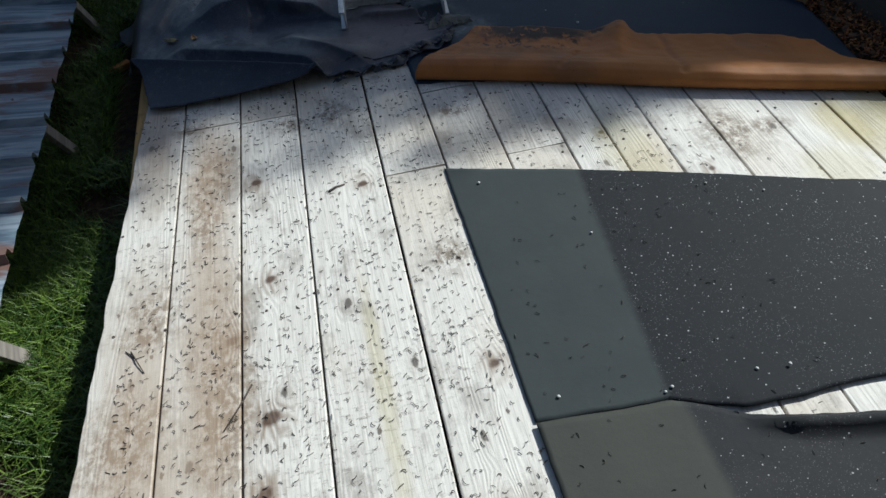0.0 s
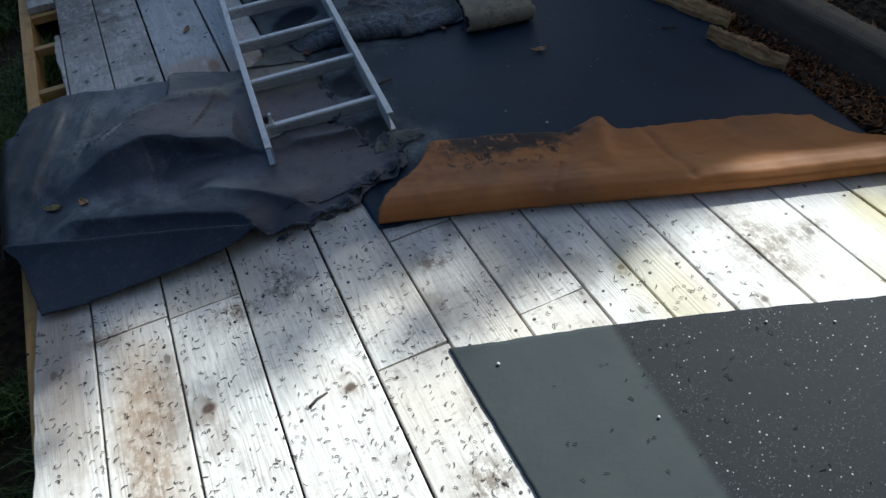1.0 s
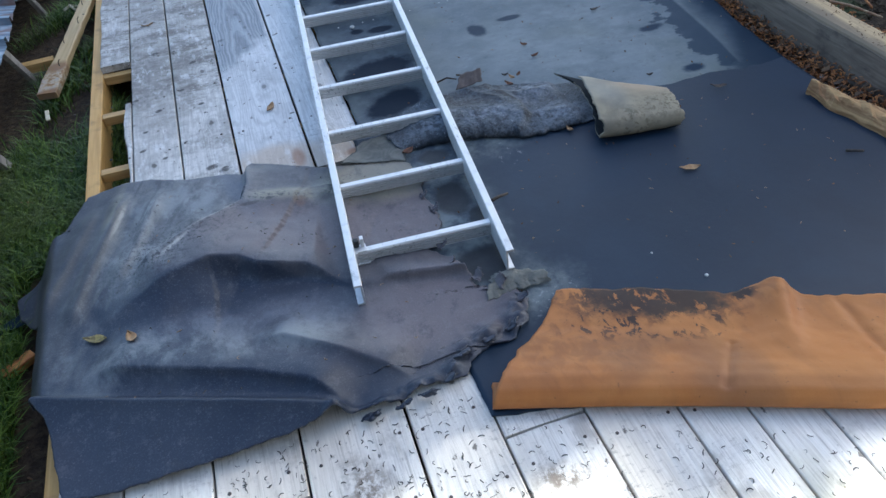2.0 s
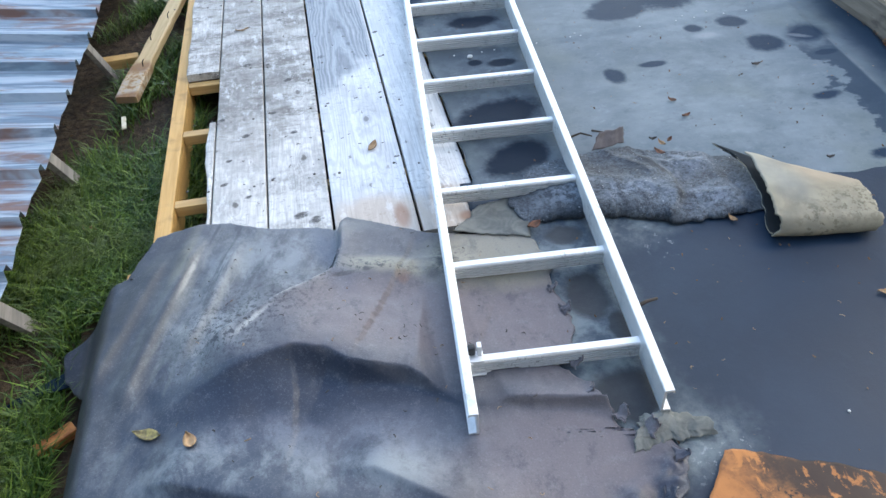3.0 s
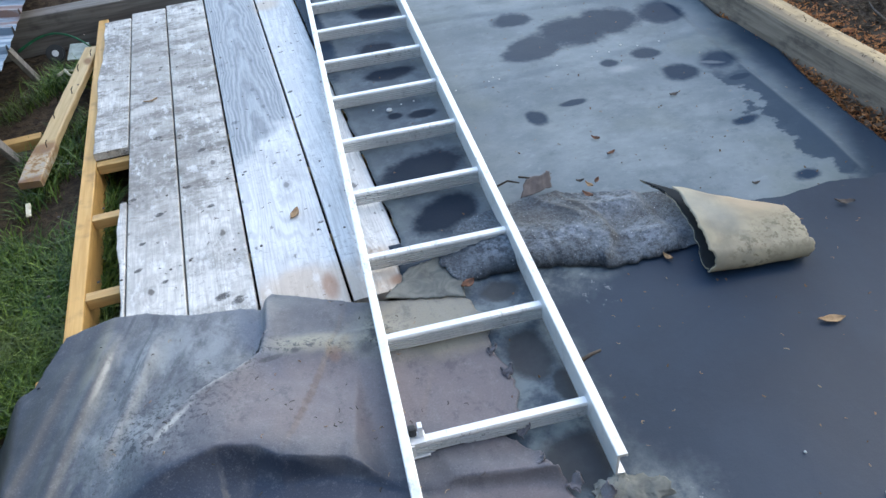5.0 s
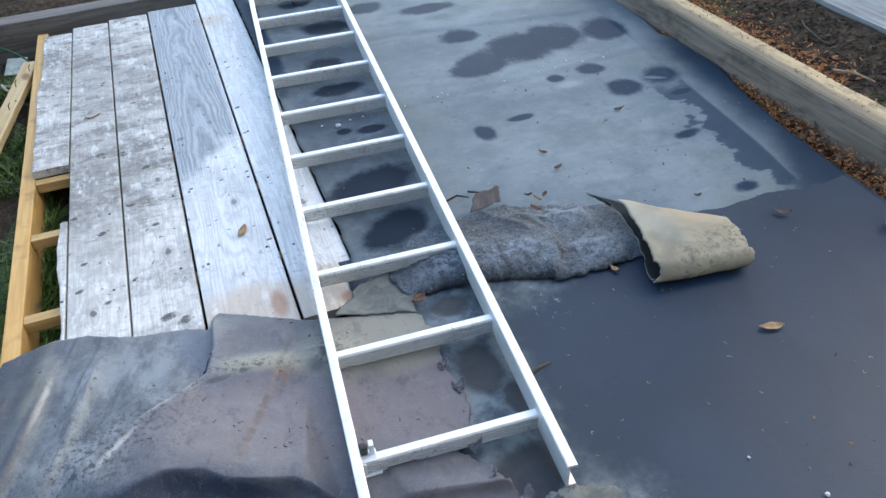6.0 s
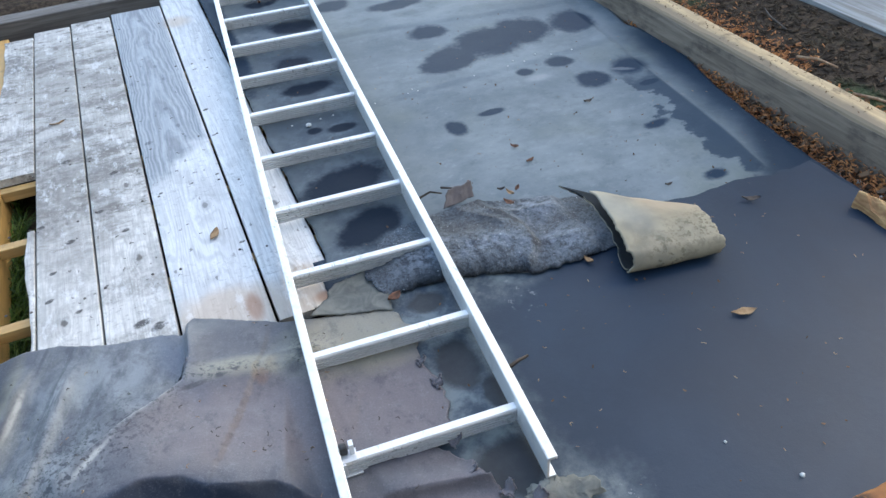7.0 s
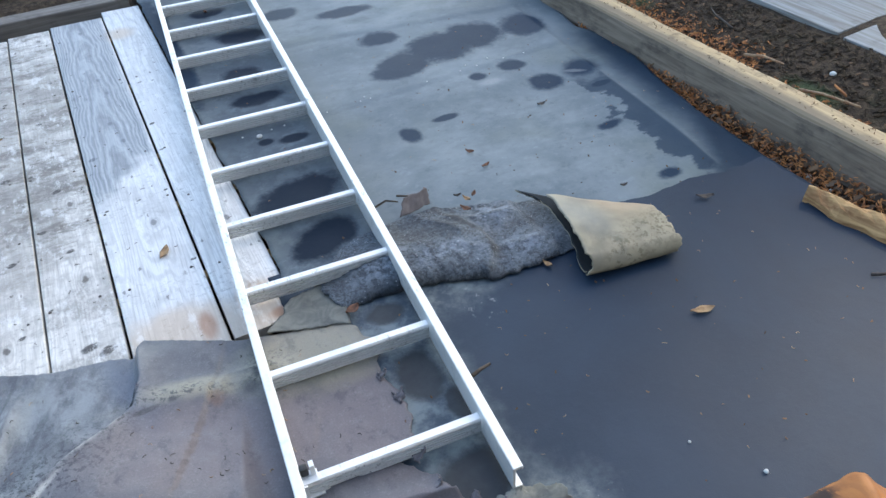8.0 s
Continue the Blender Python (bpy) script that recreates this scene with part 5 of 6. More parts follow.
# the loose curl of felt
rows = []
for t in np.linspace(0, 1, 46):
    low = np.array([0.318, 0.085, 0.040]) * (1 - t) + np.array([0.580, -0.175, 0.014]) * t
    top = np.array([0.362, -0.004, 0.078]) * (1 - t) + np.array([0.584, -0.160, 0.056]) * t
    front = np.array([0.295, -0.300]) * (1 - t) + np.array([0.548, -0.332]) * t
    r = 0.033 * (1 - t) + 0.027 * t
    way = (top[:2] - front) / np.linalg.norm(top[:2] - front)
    hub = front + way * r
    row = []
    for u in np.linspace(0, 1, 26)[:-1]:
        e = low[:2] * (1 - u) + hub * u + np.array([0.050, 0.0]) * math.sin(math.pi * min(1.0, u * 1.1)) * (1 - t)
        row.append((*e, 0.0135 + (low[2] - 0.0135) * (1 - u) ** 1.2))
    for a in np.linspace(0, math.pi, 22)[:-1]:
        squash = 1.0 + 0.10 * math.sin(2 * a)
        row.append((*(hub - way * r * math.sin(a) * squash), 0.0135 + r * (1 - math.cos(a))))
    ztop = 0.0135 + 2 * r
    for u in np.linspace(0, 1, 34):
        e = hub * (1 - u) + top[:2] * u
        row.append((*e, ztop * (1 - u) + top[2] * u + 0.012 * math.sin(math.pi * u) - 0.010 * max(0.0, u - 0.85) / 0.15))
    ends = step(np.array((t - 0.93) / 0.07)).item() + step(np.array((0.07 - t) / 0.07)).item()
    out = []
    for n_, p in enumerate(row):
        w = n_ / len(row)
        tear = (0.016 * noise.noise((w * 9, 1.0, 4.0)) + 0.010 * noise.noise((w * 34, 2.0, 4.0))) * ends
        bulge = 0.003 * noise.noise((t * 4, w * 7, 1.0))
        out.append((p[0] + tear , p[1] + bulge, max(0.0135, p[2] + bulge * (w > 0.3))))
    rows.append(out)
curl = tagged(grid_mesh("felt_curl", np.array(rows), FELT_OLIVE, 0.004, under=FELT_INNER_SHADED), "olive-grey piece of roofing felt curled into a flat roll", "roofing felt")

# small torn pieces
xy = coons([(-0.46, -0.085), (-0.275, -0.145)], [(-0.375, 0.0), (-0.265, 0.02)], [(-0.46, -0.085), (-0.375, 0.0)], [(-0.275, -0.145), (-0.262, -0.05), (-0.265, 0.02)], 24, 24, 0.007, 40.0, 2.0)
felt_sheet("felt_scrap", xy, 0.019 + 0.006 * fbm(xy[..., 0], xy[..., 1], 12.0, 3.0), FELT_GREY, "torn olive scrap of roofing felt on the boards", 0.003)
xy = coons([(-0.255, -0.775), (-0.20, -0.765), (-0.15, -0.765), (-0.085, -0.77)], [(-0.22, -0.705), (-0.16, -0.70), (-0.095, -0.735)], [(-0.255, -0.775), (-0.22, -0.705)], [(-0.085, -0.77), (-0.095, -0.735)], 50, 26, 0.010, 60.0, 6.0)
v = np.linspace(0, 1, 26)[None, :]
felt_sheet("felt_scrap", xy, 0.014 + 0.012 * np.sin(v * 2.4) + 0.003 * fbm(xy[..., 0], xy[..., 1], 26.0, 3.0), FELT_GREY, "torn curling scrap of felt at the ladder foot", 0.003)

xy = coons([(-0.01, 0.15), (0.09, 0.165)], [(0.02, 0.185), (0.095, 0.195)], [(-0.01, 0.15), (0.02, 0.185)], [(0.09, 0.165), (0.095, 0.195)], 20, 14, 0.006, 45.0, 8.0)
v = np.linspace(0, 1, 14)[None, :]
felt_sheet("felt_scrap", xy, 0.03 + 0.035 * v + 0.006 * fbm(xy[..., 0], xy[..., 1], 20.0, 3.0), FELT_TORN, "reddish torn scrap of felt standing behind the strip", 0.003)

# ---- the ladder ----
PITCH = 0.28
ladder = tagged(empty("ladder"), "aluminium ladder lying flat on the felt", "ladder")
HALF = 0.193


def rail(side):
    """A rail with a hollow, lipped section."""
    bm = bmesh.new()
    s = 1 if side > 0 else -1
    prof = [(0.0, -0.033), (0.018, -0.033), (0.018, -0.029), (0.003, -0.028), (0.003, 0.026), (0.015, 0.027), (0.0155, 0.024), (0.018, 0.024), (0.018, 0.031), (0.016, 0.033), (0.0, 0.033), (-0.002, 0.031), (-0.002, -0.031)]
    ends = [[bm.verts.new((s * (HALF - 0.013 + px), y, pz + 0.045)) for px, pz in prof] for y in (-0.155, 3.25)]
    n = len(prof)
    for i in range(n):
        bm.faces.new((ends[0][i], ends[0][(i + 1) % n], ends[1][(i + 1) % n], ends[1][i]))
    bm.faces.new(ends[0])
    bm.faces.new(ends[1])
    bmesh.ops.recalc_face_normals(bm, faces=bm.faces)
    return bm


part("rail", rail(-1), ALU, ladder)
part("rail", rail(1), ALU, ladder)


def rung():
    """A ribbed box rung."""
    bm = bmesh.new()
    prof = [(-0.008, -0.027), (0.009, -0.027), (0.010, 0.013), (0.008, 0.015), (-0.007, 0.015), (-0.0095, 0.012)]
    for i in range(5):
        h = 0.0095 - i * 0.0072
        prof += [(-0.0105, h), (-0.0105, h - 0.0032), (-0.0062, h - 0.0040), (-0.0062, h - 0.0066)]
    ends = [[bm.verts.new((x, py, pz)) for py, pz in prof] for x in (-HALF + 0.012, HALF - 0.012)]
    n = len(prof)
    for i in range(n):
        bm.faces.new((ends[0][i], ends[0][(i + 1) % n], ends[1][(i + 1) % n], ends[1][i]))
    bmesh.ops.recalc_face_normals(bm, faces=bm.faces)
    return bm


first = part("rung", rung(), ALU, ladder, "ribbed aluminium rung")
first.location = (0, -0.004, 0.036)
for i in range(1, 12):
    r = new("rung", first.data)
    r.parent, r.location = ladder, (0, i * PITCH - 0.004, 0.036)
    tagged(r, "ribbed aluminium rung")
bm = box((-HALF + 0.014, -0.016, 0.050), (-HALF + 0.046, 0.012, 0.056), 0.001)
add_box(bm, (-HALF + 0.034, -0.002, 0.052), (-HALF + 0.043, 0.012, 0.084), 0.001)
add_box(bm, (-HALF + 0.014, -0.022, 0.015), (-HALF + 0.050, -0.016, 0.019), 0.001)
add_box(bm, (-HALF + 0.014, -0.020, 0.017), (-HALF + 0.022, -0.016, 0.054), 0.001)
hook = part("safety_hook", bm, ALU, ladder, "small hook bracket on the lowest rung")
part("spring", box((-HALF + 0.015, 0.000, 0.055), (-HALF + 0.031, 0.016, 0.078), 0.005), PLASTIC, hook, "black plastic stop")
ladder.matrix_world = pose(-0.340, -0.535, 0.010, 0.25, -1.2, -5.15)

# ---- the bank side ----
def along_bank(prof, jitter):
    """A worn timber along the bank; prof(y): its section's points from the platform's side over the top."""
    bm = bmesh.new()
    rows = []
    for y in np.linspace(-4.0, 3.2, 150):
        a = 1.202 - 0.012 * y
        row = []
        for i, (px, pz) in enumerate(prof(y)):
            j = jitter * (noise.noise((y * 5, i * 3.1, 0)) + 0.6 * noise.noise((y * 21, i * 3.1, 2)))
            row.append(bm.verts.new((a + px + j * 0.6, y, pz + j)))
        rows.append(row)
    n = len(rows[0])
    for r, q in zip(rows[:-1], rows[1:]):
        for i in range(n):
            bm.faces.new((r[i], r[(i + 1) % n], q[(i + 1) % n], q[i]))
    bm.faces.new(rows[0])
    bm.faces.new(rows[-1])
    bmesh.ops.recalc_face_normals(bm, faces=bm.faces)
    return bm


kerb = tagged(empty("kerb_beam"), "weathered timber beam with a pale worn top along the bank", "beam")
part("beam_body", along_bank(lambda y: [(0, -0.14), (-0.003, -0.06), (-0.002, 0.02), (0.0, 0.062), (0.003, 0.104), (0.06, 0.106), (0.115, 0.104), (0.118, -0.14)], 0.003), KERB, kerb)
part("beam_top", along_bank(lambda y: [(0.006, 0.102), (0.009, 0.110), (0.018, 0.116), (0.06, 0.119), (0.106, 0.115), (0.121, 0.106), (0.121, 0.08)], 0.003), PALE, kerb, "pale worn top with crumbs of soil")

# ---- far end and grass side ----
tagged(mesh_object("end_beam", box((-1.9, -0.05, -0.15), (-0.40, 0.05, 0.03), 0.008), OLD_X), "old grey timber beam at the platform's end", "beam").matrix_world = pose(0, 2.375, 0, 0, 0, 3)

roof = tagged(empty("shed_roof"), "low roof of peeling blue-grey sheet metal with rust", "roof")
PITCH_Y = 0.195
ys, zs = [], []
for i in range(-12, 26):
    y = i * PITCH_Y + 0.08
    for dy, h in ((-0.020, 0.0), (-0.011, 0.026), (0.011, 0.026), (0.020, 0.0), (0.06, 0.002), (0.09, 0.006), (0.12, 0.002)):
        ys.append(y + dy), zs.append(h)
xs = np.linspace(-1.485, -3.6, 20)
pts = np.array([[(x - 0.012 * noise.noise((yy * 4, 0, 0)) * (x > -1.5), yy, 0.12 + (-1.485 - x) * 0.13 + zz + 0.003 * noise.noise((x * 3, yy * 3, 0))) for yy, zz in zip(ys, zs)] for x in xs])
grid_mesh("sheet", pts, SHEETMETAL, 0.002, roof, False)
for y in (2.0, 1.30, 0.58, -0.05, -0.9, -1.8):
    bm = box((-0.010, -0.022, -0.26), (0.010, 0.022, 0.09), 0.002)
    leg = part("leg", bm, OLD, roof, "grey leaning board that carries the roof")
    leg.matrix_local = pose(-1.585, y - 0.05, 0.05, 18, -14, 0)

bm = bmesh.new()
rows = []
for i, y in enumerate(np.linspace(-0.50, 0.50, 40)):
    w = 0.029 + 0.009 * step(np.array((-0.22 - y) / 0.1)).item()
    jag = [0.03 * noise.noise((u * 3, 4.0, 1.0)) if i == 0 else 0.0 for u in range(6)]
    a = 0.003 * noise.noise((y * 14, 1.0, 0))
    h = 0.014 + 0.004 * noise.noise((y * 9, 7.0, 0)) * (y < -0.2)
    sec = [(-w + a, -0.015), (-w + a, h - 0.003), (-w + 0.004, h), (w - 0.004, h + 0.002 * noise.noise((y * 20, 2.0, 0))), (w + a, h - 0.003), (w + a, -0.015)]
    rows.append([bm.verts.new((px, y + jag[q], pz)) for q, (px, pz) in enumerate(sec)])
for r, q in zip(rows[:-1], rows[1:]):
    for i in range(6):
        bm.faces.new((r[i], r[(i + 1) % 6], q[(i + 1) % 6], q[i]))
bm.faces.new(rows[0])
bm.faces.new(rows[-1])
bmesh.ops.recalc_face_normals(bm, faces=bm.faces)
loose = tagged(mesh_object("loose_plank", bm, SPLIT), "split pale plank with bent nails leaning on the frame", "plank")
loose.matrix_world = pose(-1.342, 1.49, -0.075, 1.5, 0, -9.5)
tagged(mesh_object("timber_offcut", box((-0.07, -0.022, -0.02), (0.07, 0.022, 0.02), 0.003), FRESH_X), "short orange timber offcut on the soil", "offcut").matrix_world = pose(-1.50, 1.36, -0.12, 0, 0, 4)
tagged(mesh_object("splinter", box((-0.008, -0.04, -0.003), (0.008, 0.04, 0.003), 0.003), WHITE), "pale wood splinter in the grass", "splinter").matrix_world = pose(-1.42, 0.86, -0.10, 0, 0, 8)

# ---- grass ----
def blades(count, place, seed):
    rng = random.Random(seed)
    verts, faces = [], []
    for _ in range(count):
        x, y, h = place(rng)
        z = ground_height(x, y) - 0.004
        a = rng.uniform(0, 6.283)
        w, lean = rng.uniform(0.0010, 0.0024), rng.uniform(0.3, 1.5) * h
        dx, dy = math.cos(a), math.sin(a)
        sx, sy = -dy * w, dx * w
        i = len(verts)
        m = 0.35 * lean
        verts += [(x - sx, y - sy, z), (x + sx, y + sy, z), (x + dx * m + sx, y + dy * m + sy, z + h * 0.62), (x + dx * m - sx, y + dy * m - sy, z + h * 0.62), (x + dx * lean, y + dy * lean, z + h * 0.92)]
        faces += [(i, i + 1, i + 2, i + 3), (i + 3, i + 2, i + 4)]
    me = bpy.data.meshes.new("grass")
    me.from_pydata(verts, [], faces)
    me.materials.append(GRASS)
    return me


def grass_place(rng):
    while True:
        x, y = rng.uniform(-1.95, -1.16), rng.uniform(-3.2, 2.4)
        if x > -1.43 and -1.0 < y < -0.03 or x > -1.24 and y < 0:
            continue
        thick = 0.62 + 1.1 * noise.noise((x * 4, y * 3, 8.0)) - (0.72 * min(1.0, max(0.0, y - 0.75) / 0.3)) - 0.5 * max(0.0, (-1.50 - x) / 0.2) * (y > -1.0)
        if rng.random() < thick:
            return x, y, rng.uniform(0.02, 0.085)


tagged(new("grass", blades(70000, grass_place, 3)), "green grass beside the platform", "grass", kind="stuff")
tagged(new("grass", blades(9000, lambda r: (r.uniform(-2.0, 0.2), r.uniform(2.66, 3.6), r.uniform(0.05, 0.13)), 4)), "green grass beyond the end beam", "grass", kind="stuff")

# ---- small things ----
def surface(x, y):
    """How high the top surface lies at a place of the plan."""
    if -1.40 < x < -0.2 and -0.98 < y < 0.08:
        d2 = (drape[..., 0] - x) ** 2 + (drape[..., 1] - y) ** 2
        i = np.unravel_index(np.argmin(d2), d2.shape)
        if d2[i] < 0.0004:
            return drape[i][2]
    if x > -0.36 and y > -0.05 and x < 1.2:
        return 0.0155 + (0.0025 if y > 0.88 else 0)
    if x > -0.33 and y > -1.0 - 0.36 * x and x < 1.05:
        return 0.0085
    if x > -0.366 and y < -1.53 - 0.34 * (x + 0.366) and y > -2.38:
        return 0.0065
    if x > -0.366 and y <= -2.38:
        return 0.0115
    return 0.001 if x < 1.04 else ground_height(x, y)


def needles(name, count, place, material, long, label, seed):
    rng = random.Random(seed)
    verts, faces = [], []
    for _ in range(count):
        x, y = place(rng)
        a, h, bend, w = rng.uniform(0, 6.283), rng.uniform(0.5, 1.0) * long, rng.uniform(-0.9, 0.9), rng.uniform(0.0005, 0.0011)
        z = surface(x, y) + 0.0006
        i = len(verts)
        for j in range(4):
            t = j / 3 - 0.5
            an = a + bend * t * 2
            px, py = x + math.cos(an) * h * t, y + math.sin(an) * h * t
            sx, sy = -math.sin(an) * w, math.cos(an) * w
            up = z + 0.0016 * (0.25 - t * t) * 4 * rng.random()
            verts += [(px - sx, py - sy, up), (px, py, up + w * 1.2), (px + sx, py + sy, up)]
        for j in range(3):
            o = i + 3 * j
            faces += [(o, o + 1, o + 4, o + 3), (o + 1, o + 2, o + 5, o + 4)]
    me = bpy.data.meshes.new(name)
    me.from_pydata(verts, [], faces)
    me.materials.append(material)
    tagged(new(name, me), label, "needles", kind="stuff")


def on_boards(rng):
    while True:
        x, y = rng.uniform(-1.25, 0.35), rng.uniform(-2.7, -0.99)
        if x < -0.372 or (y > -1.5 - 0.36 * (x + 0.36) and y < -1.10 - 0.37 * (x + 0.36) and rng.random() < 0.45):
            return x, y


needles("pine_needles", 2300, on_boards, NEEDLE, 0.016, "dark dry pine needles scattered on the boards", 4)
needles("pine_needles", 120, lambda r: (r.uniform(-0.35, 0.3), r.uniform(-2.7, -1.7)), NEEDLE, 0.014, "dark dry pine needles on the sanded felt", 5)
needles("pine_needles", 36, lambda r: (r.uniform(-0.1, 1.0), r.uniform(-0.9, -0.1)), NEEDLE_TAN, 0.012, "tan pine needles on the dark felt", 6)
needles("pine_needles", 60, lambda r: (r.uniform(-0.3, 1.1), r.uniform(0.15, 2.0)), NEEDLE_TAN, 0.012, "tan pine needles on the grey felt", 7)
needles("pine_needles", 70, lambda r: (r.uniform(-1.15, -0.35), r.uniform(-0.85, 0.0)), NEEDLE, 0.013, "dark dry needles on the draped felt", 18)
needles("pine_needles", 30, lambda r: (r.uniform(-1.15, -0.35), r.uniform(-0.85, 0.0)), NEEDLE_TAN, 0.014, "tan pine needles on the draped felt", 8)
needles("pine_needles", 90, lambda r: (r.uniform(-1.1, -0.4), r.uniform(0.1, 2.0)), NEEDLE, 0.014, "dark needles on the grey boards", 9)


def fallen_leaf(long, wide, curl):
    bm = bmesh.new()
    rows = []
    for i in range(9):
        t = i / 8
        w = wide * math.sin(math.pi * min(1, t * 1.05)) ** 0.8 * (1 - 0.3 * t)
        z = curl * (4 * (t - 0.5) ** 2)
        rows.append([bm.verts.new((s * w / 2, (t - 0.5) * long, z + abs(s) * curl * 0.7 + 0.003 * noise.noise((t * 5, s * 2, long * 90)))) for s in (-1, -0.5, 0, 0.5, 1)])
    for r, q in zip(rows[:-1], rows[1:]):
        for i in range(4):
            bm.faces.new((r[i], r[i + 1], q[i + 1], q[i]))
    geom = bmesh.ops.extrude_face_region(bm, geom=bm.faces[:])["geom"]
    bmesh.ops.translate(bm, verts=[v for v in geom if isinstance(v, bmesh.types.BMVert)], vec=(0, 0, 0.0008))
    bmesh.ops.recalc_face_normals(bm, faces=bm.faces)
    return bm


for x, y, z, turn, long, wide, mat, label in (
        (-0.614, 0.359, 0.001, 150, 0.055, 0.026, LEAF_DRY, "curled brown leaf on the grey boards"), (0.462, -0.511, 0.009, 75, 0.062, 0.026, LEAF_DRY, "tan pointed leaf on the dark felt"),
        (0.241, -0.195, 0.009, 20, 0.030, 0.017, LEAF_DRY, "small brown leaf beside the felt curl"), (-0.259, -0.115, 0.022, 110, 0.040, 0.03, LEAF_RED, "crumpled red-brown leaf by the felt strip"),
        (0.325, 0.362, 0.015, 40, 0.028, 0.018, LEAF_RED, "small brown leaf on the grey felt"), (0.329, 0.270, 0.015, 100, 0.030, 0.014, LEAF_RED, "small brown leaf on the grey felt"),
        (-0.123, 1.955, 0.018, 10, 0.03, 0.018, LEAF_RED, "small red leaf beneath the ladder"), (0.78, -0.175, 0.012, 60, 0.05, 0.022, TWIG, "dark leaf on the felt seam"), (0.14, 0.05, 0.065, 30, 0.035, 0.02, LEAF_RED, "brown leaf crumbs on the felt strip")) + (
        (-1.17, -0.535, 0.062, 70, 0.06, 0.03, LEAF_YELLOW, "yellow leaf on the draped felt"), (-1.08, -0.58, 0.045, 20, 0.04, 0.03, LEAF_DRY, "brown leaf on the draped felt"), (-1.46, 0.324, -0.12, 60, 0.06, 0.03, LEAF_DRY, "brown leaf in the grass"),
        (-1.0, 1.24, 0.002, 95, 0.05, 0.012, LEAF_DRY, "thin brown leaf on the grey boards"), (0.68, 0.50, 0.015, 80, 0.03, 0.018, TWIG, "dark leaf crumb on the grey felt"), (0.17, 0.10, 0.055, 20, 0.03, 0.016, LEAF_DRY, "brown leaf crumb on the felt strip"), (0.20, 0.115, 0.05, 130, 0.024, 0.014, LEAF_RED, "brown leaf crumb on the felt strip"),
        (0.16, 0.135, 0.048, 75, 0.022, 0.012, TWIG, "dark leaf crumb on the felt strip"), (0.62, -0.02, 0.014, 75, 0.022, 0.012, TWIG, "dark leaf crumb beside the felt curl")):
    ob = mesh_object("leaf", fallen_leaf(long, wide, 0.006), mat, smooth=True)
    ob.matrix_world = pose(x, y, surface(x, y) + 0.002 if x < -0.9 and y < -0.4 and x > -1.3 else z, 0, 0, turn)
    tagged(ob, label, "leaf", "fallen leaves")


def stick(points, radius):
    bm = bmesh.new()
    rings = []
    for i, p in enumerate(points):
        r = radius * (1 - 0.5 * i / len(points))
        rings.append([bm.verts.new((p[0] + r * math.cos(a), p[1] + r * 0.6 * math.sin(a), p[2] + r * (1 + math.sin(a)))) for a in np.linspace(0, 6.283, 7)[:-1]])
    for r, q in zip(rings[:-1], rings[1:]):
        for i in range(6):
            bm.faces.new((r[i], r[(i + 1) % 6], q[(i + 1) % 6], q[i]))
    bm.faces.new(rings[0])
    bm.faces.new(rings[-1])
    bmesh.ops.recalc_face_normals(bm, faces=bm.faces)
    return bm


for pts_, r, mat, label in (
        ([(-1.222, -1.95, 0.001), (-1.205, -1.985, 0.004), (-1.188, -2.02, 0.001)], 0.002, TWIG, "thin dark twig on the boards"), ([(-1.235, -1.945, 0.001), (-1.21, -1.975, 0.002), (-1.19, -1.97, 0.001)], 0.0015, TWIG, "thin dark twig on the boards"),
        ([(-0.945, -2.12, 0.001), (-0.965, -2.16, 0.005), (-1.009, -2.222, 0.001)], 0.0022, TWIG, "thin dark twig across a board joint"), ([(-0.70, -1.524, 0.001), (-0.68, -1.512, 0.002), (-0.655, -1.506, 0.001)], 0.0035, TWIG, "short dark bark crumb on the boards"),
        ([(-0.104, -0.423, 0.009), (-0.08, -0.416, 0.011), (-0.055, -0.411, 0.009)], 0.0048, TWIG, "short broken twig beside the ladder"), ([(-0.05, 0.24, 0.016), (-0.01, 0.25, 0.02), (0.02, 0.235, 0.016)], 0.003, TWIG, "dark twig behind the felt strip"),
        ([(0.03, 0.26, 0.016), (0.06, 0.24, 0.018)], 0.003, TWIG, "dark twig behind the felt strip"), ([(0.90, -0.62, 0.009), (0.94, -0.64, 0.01)], 0.004, TWIG, "dark twig on the dark felt")) + (
        ([(1.36, 0.04, 0.085), (1.39, -0.02, 0.09), (1.43, -0.13, 0.085)], 0.005, NEEDLE_TAN, "grey bare stick on the bank"), ([(1.40, 0.32, 0.085), (1.44, 0.27, 0.09), (1.46, 0.20, 0.085)], 0.005, NEEDLE_TAN, "grey bare stick on the bank"),
        ([(1.45, -0.06, 0.085), (1.47, 0.0, 0.09)], 0.005, CHIPS, "short orange stick on the bank"), ([(1.52, 0.5, 0.09), (1.55, 0.62, 0.095), (1.6, 0.7, 0.09)], 0.005, TWIG, "dark dead stick on the bank")):
    tagged(mesh_object("twig", stick(pts_, r), mat, smooth=True), label, "twig", "twigs")


def pebble(r, seed):
    bm = bmesh.new()
    bmesh.ops.create_icosphere(bm, subdivisions=2, radius=r)
    for v in bm.verts:
        v.co *= 1 + 0.25 * noise.noise(v.co * (1.2 / r) + Vector((seed, 0, 0)))
        v.co.z *= 0.65
    return bm


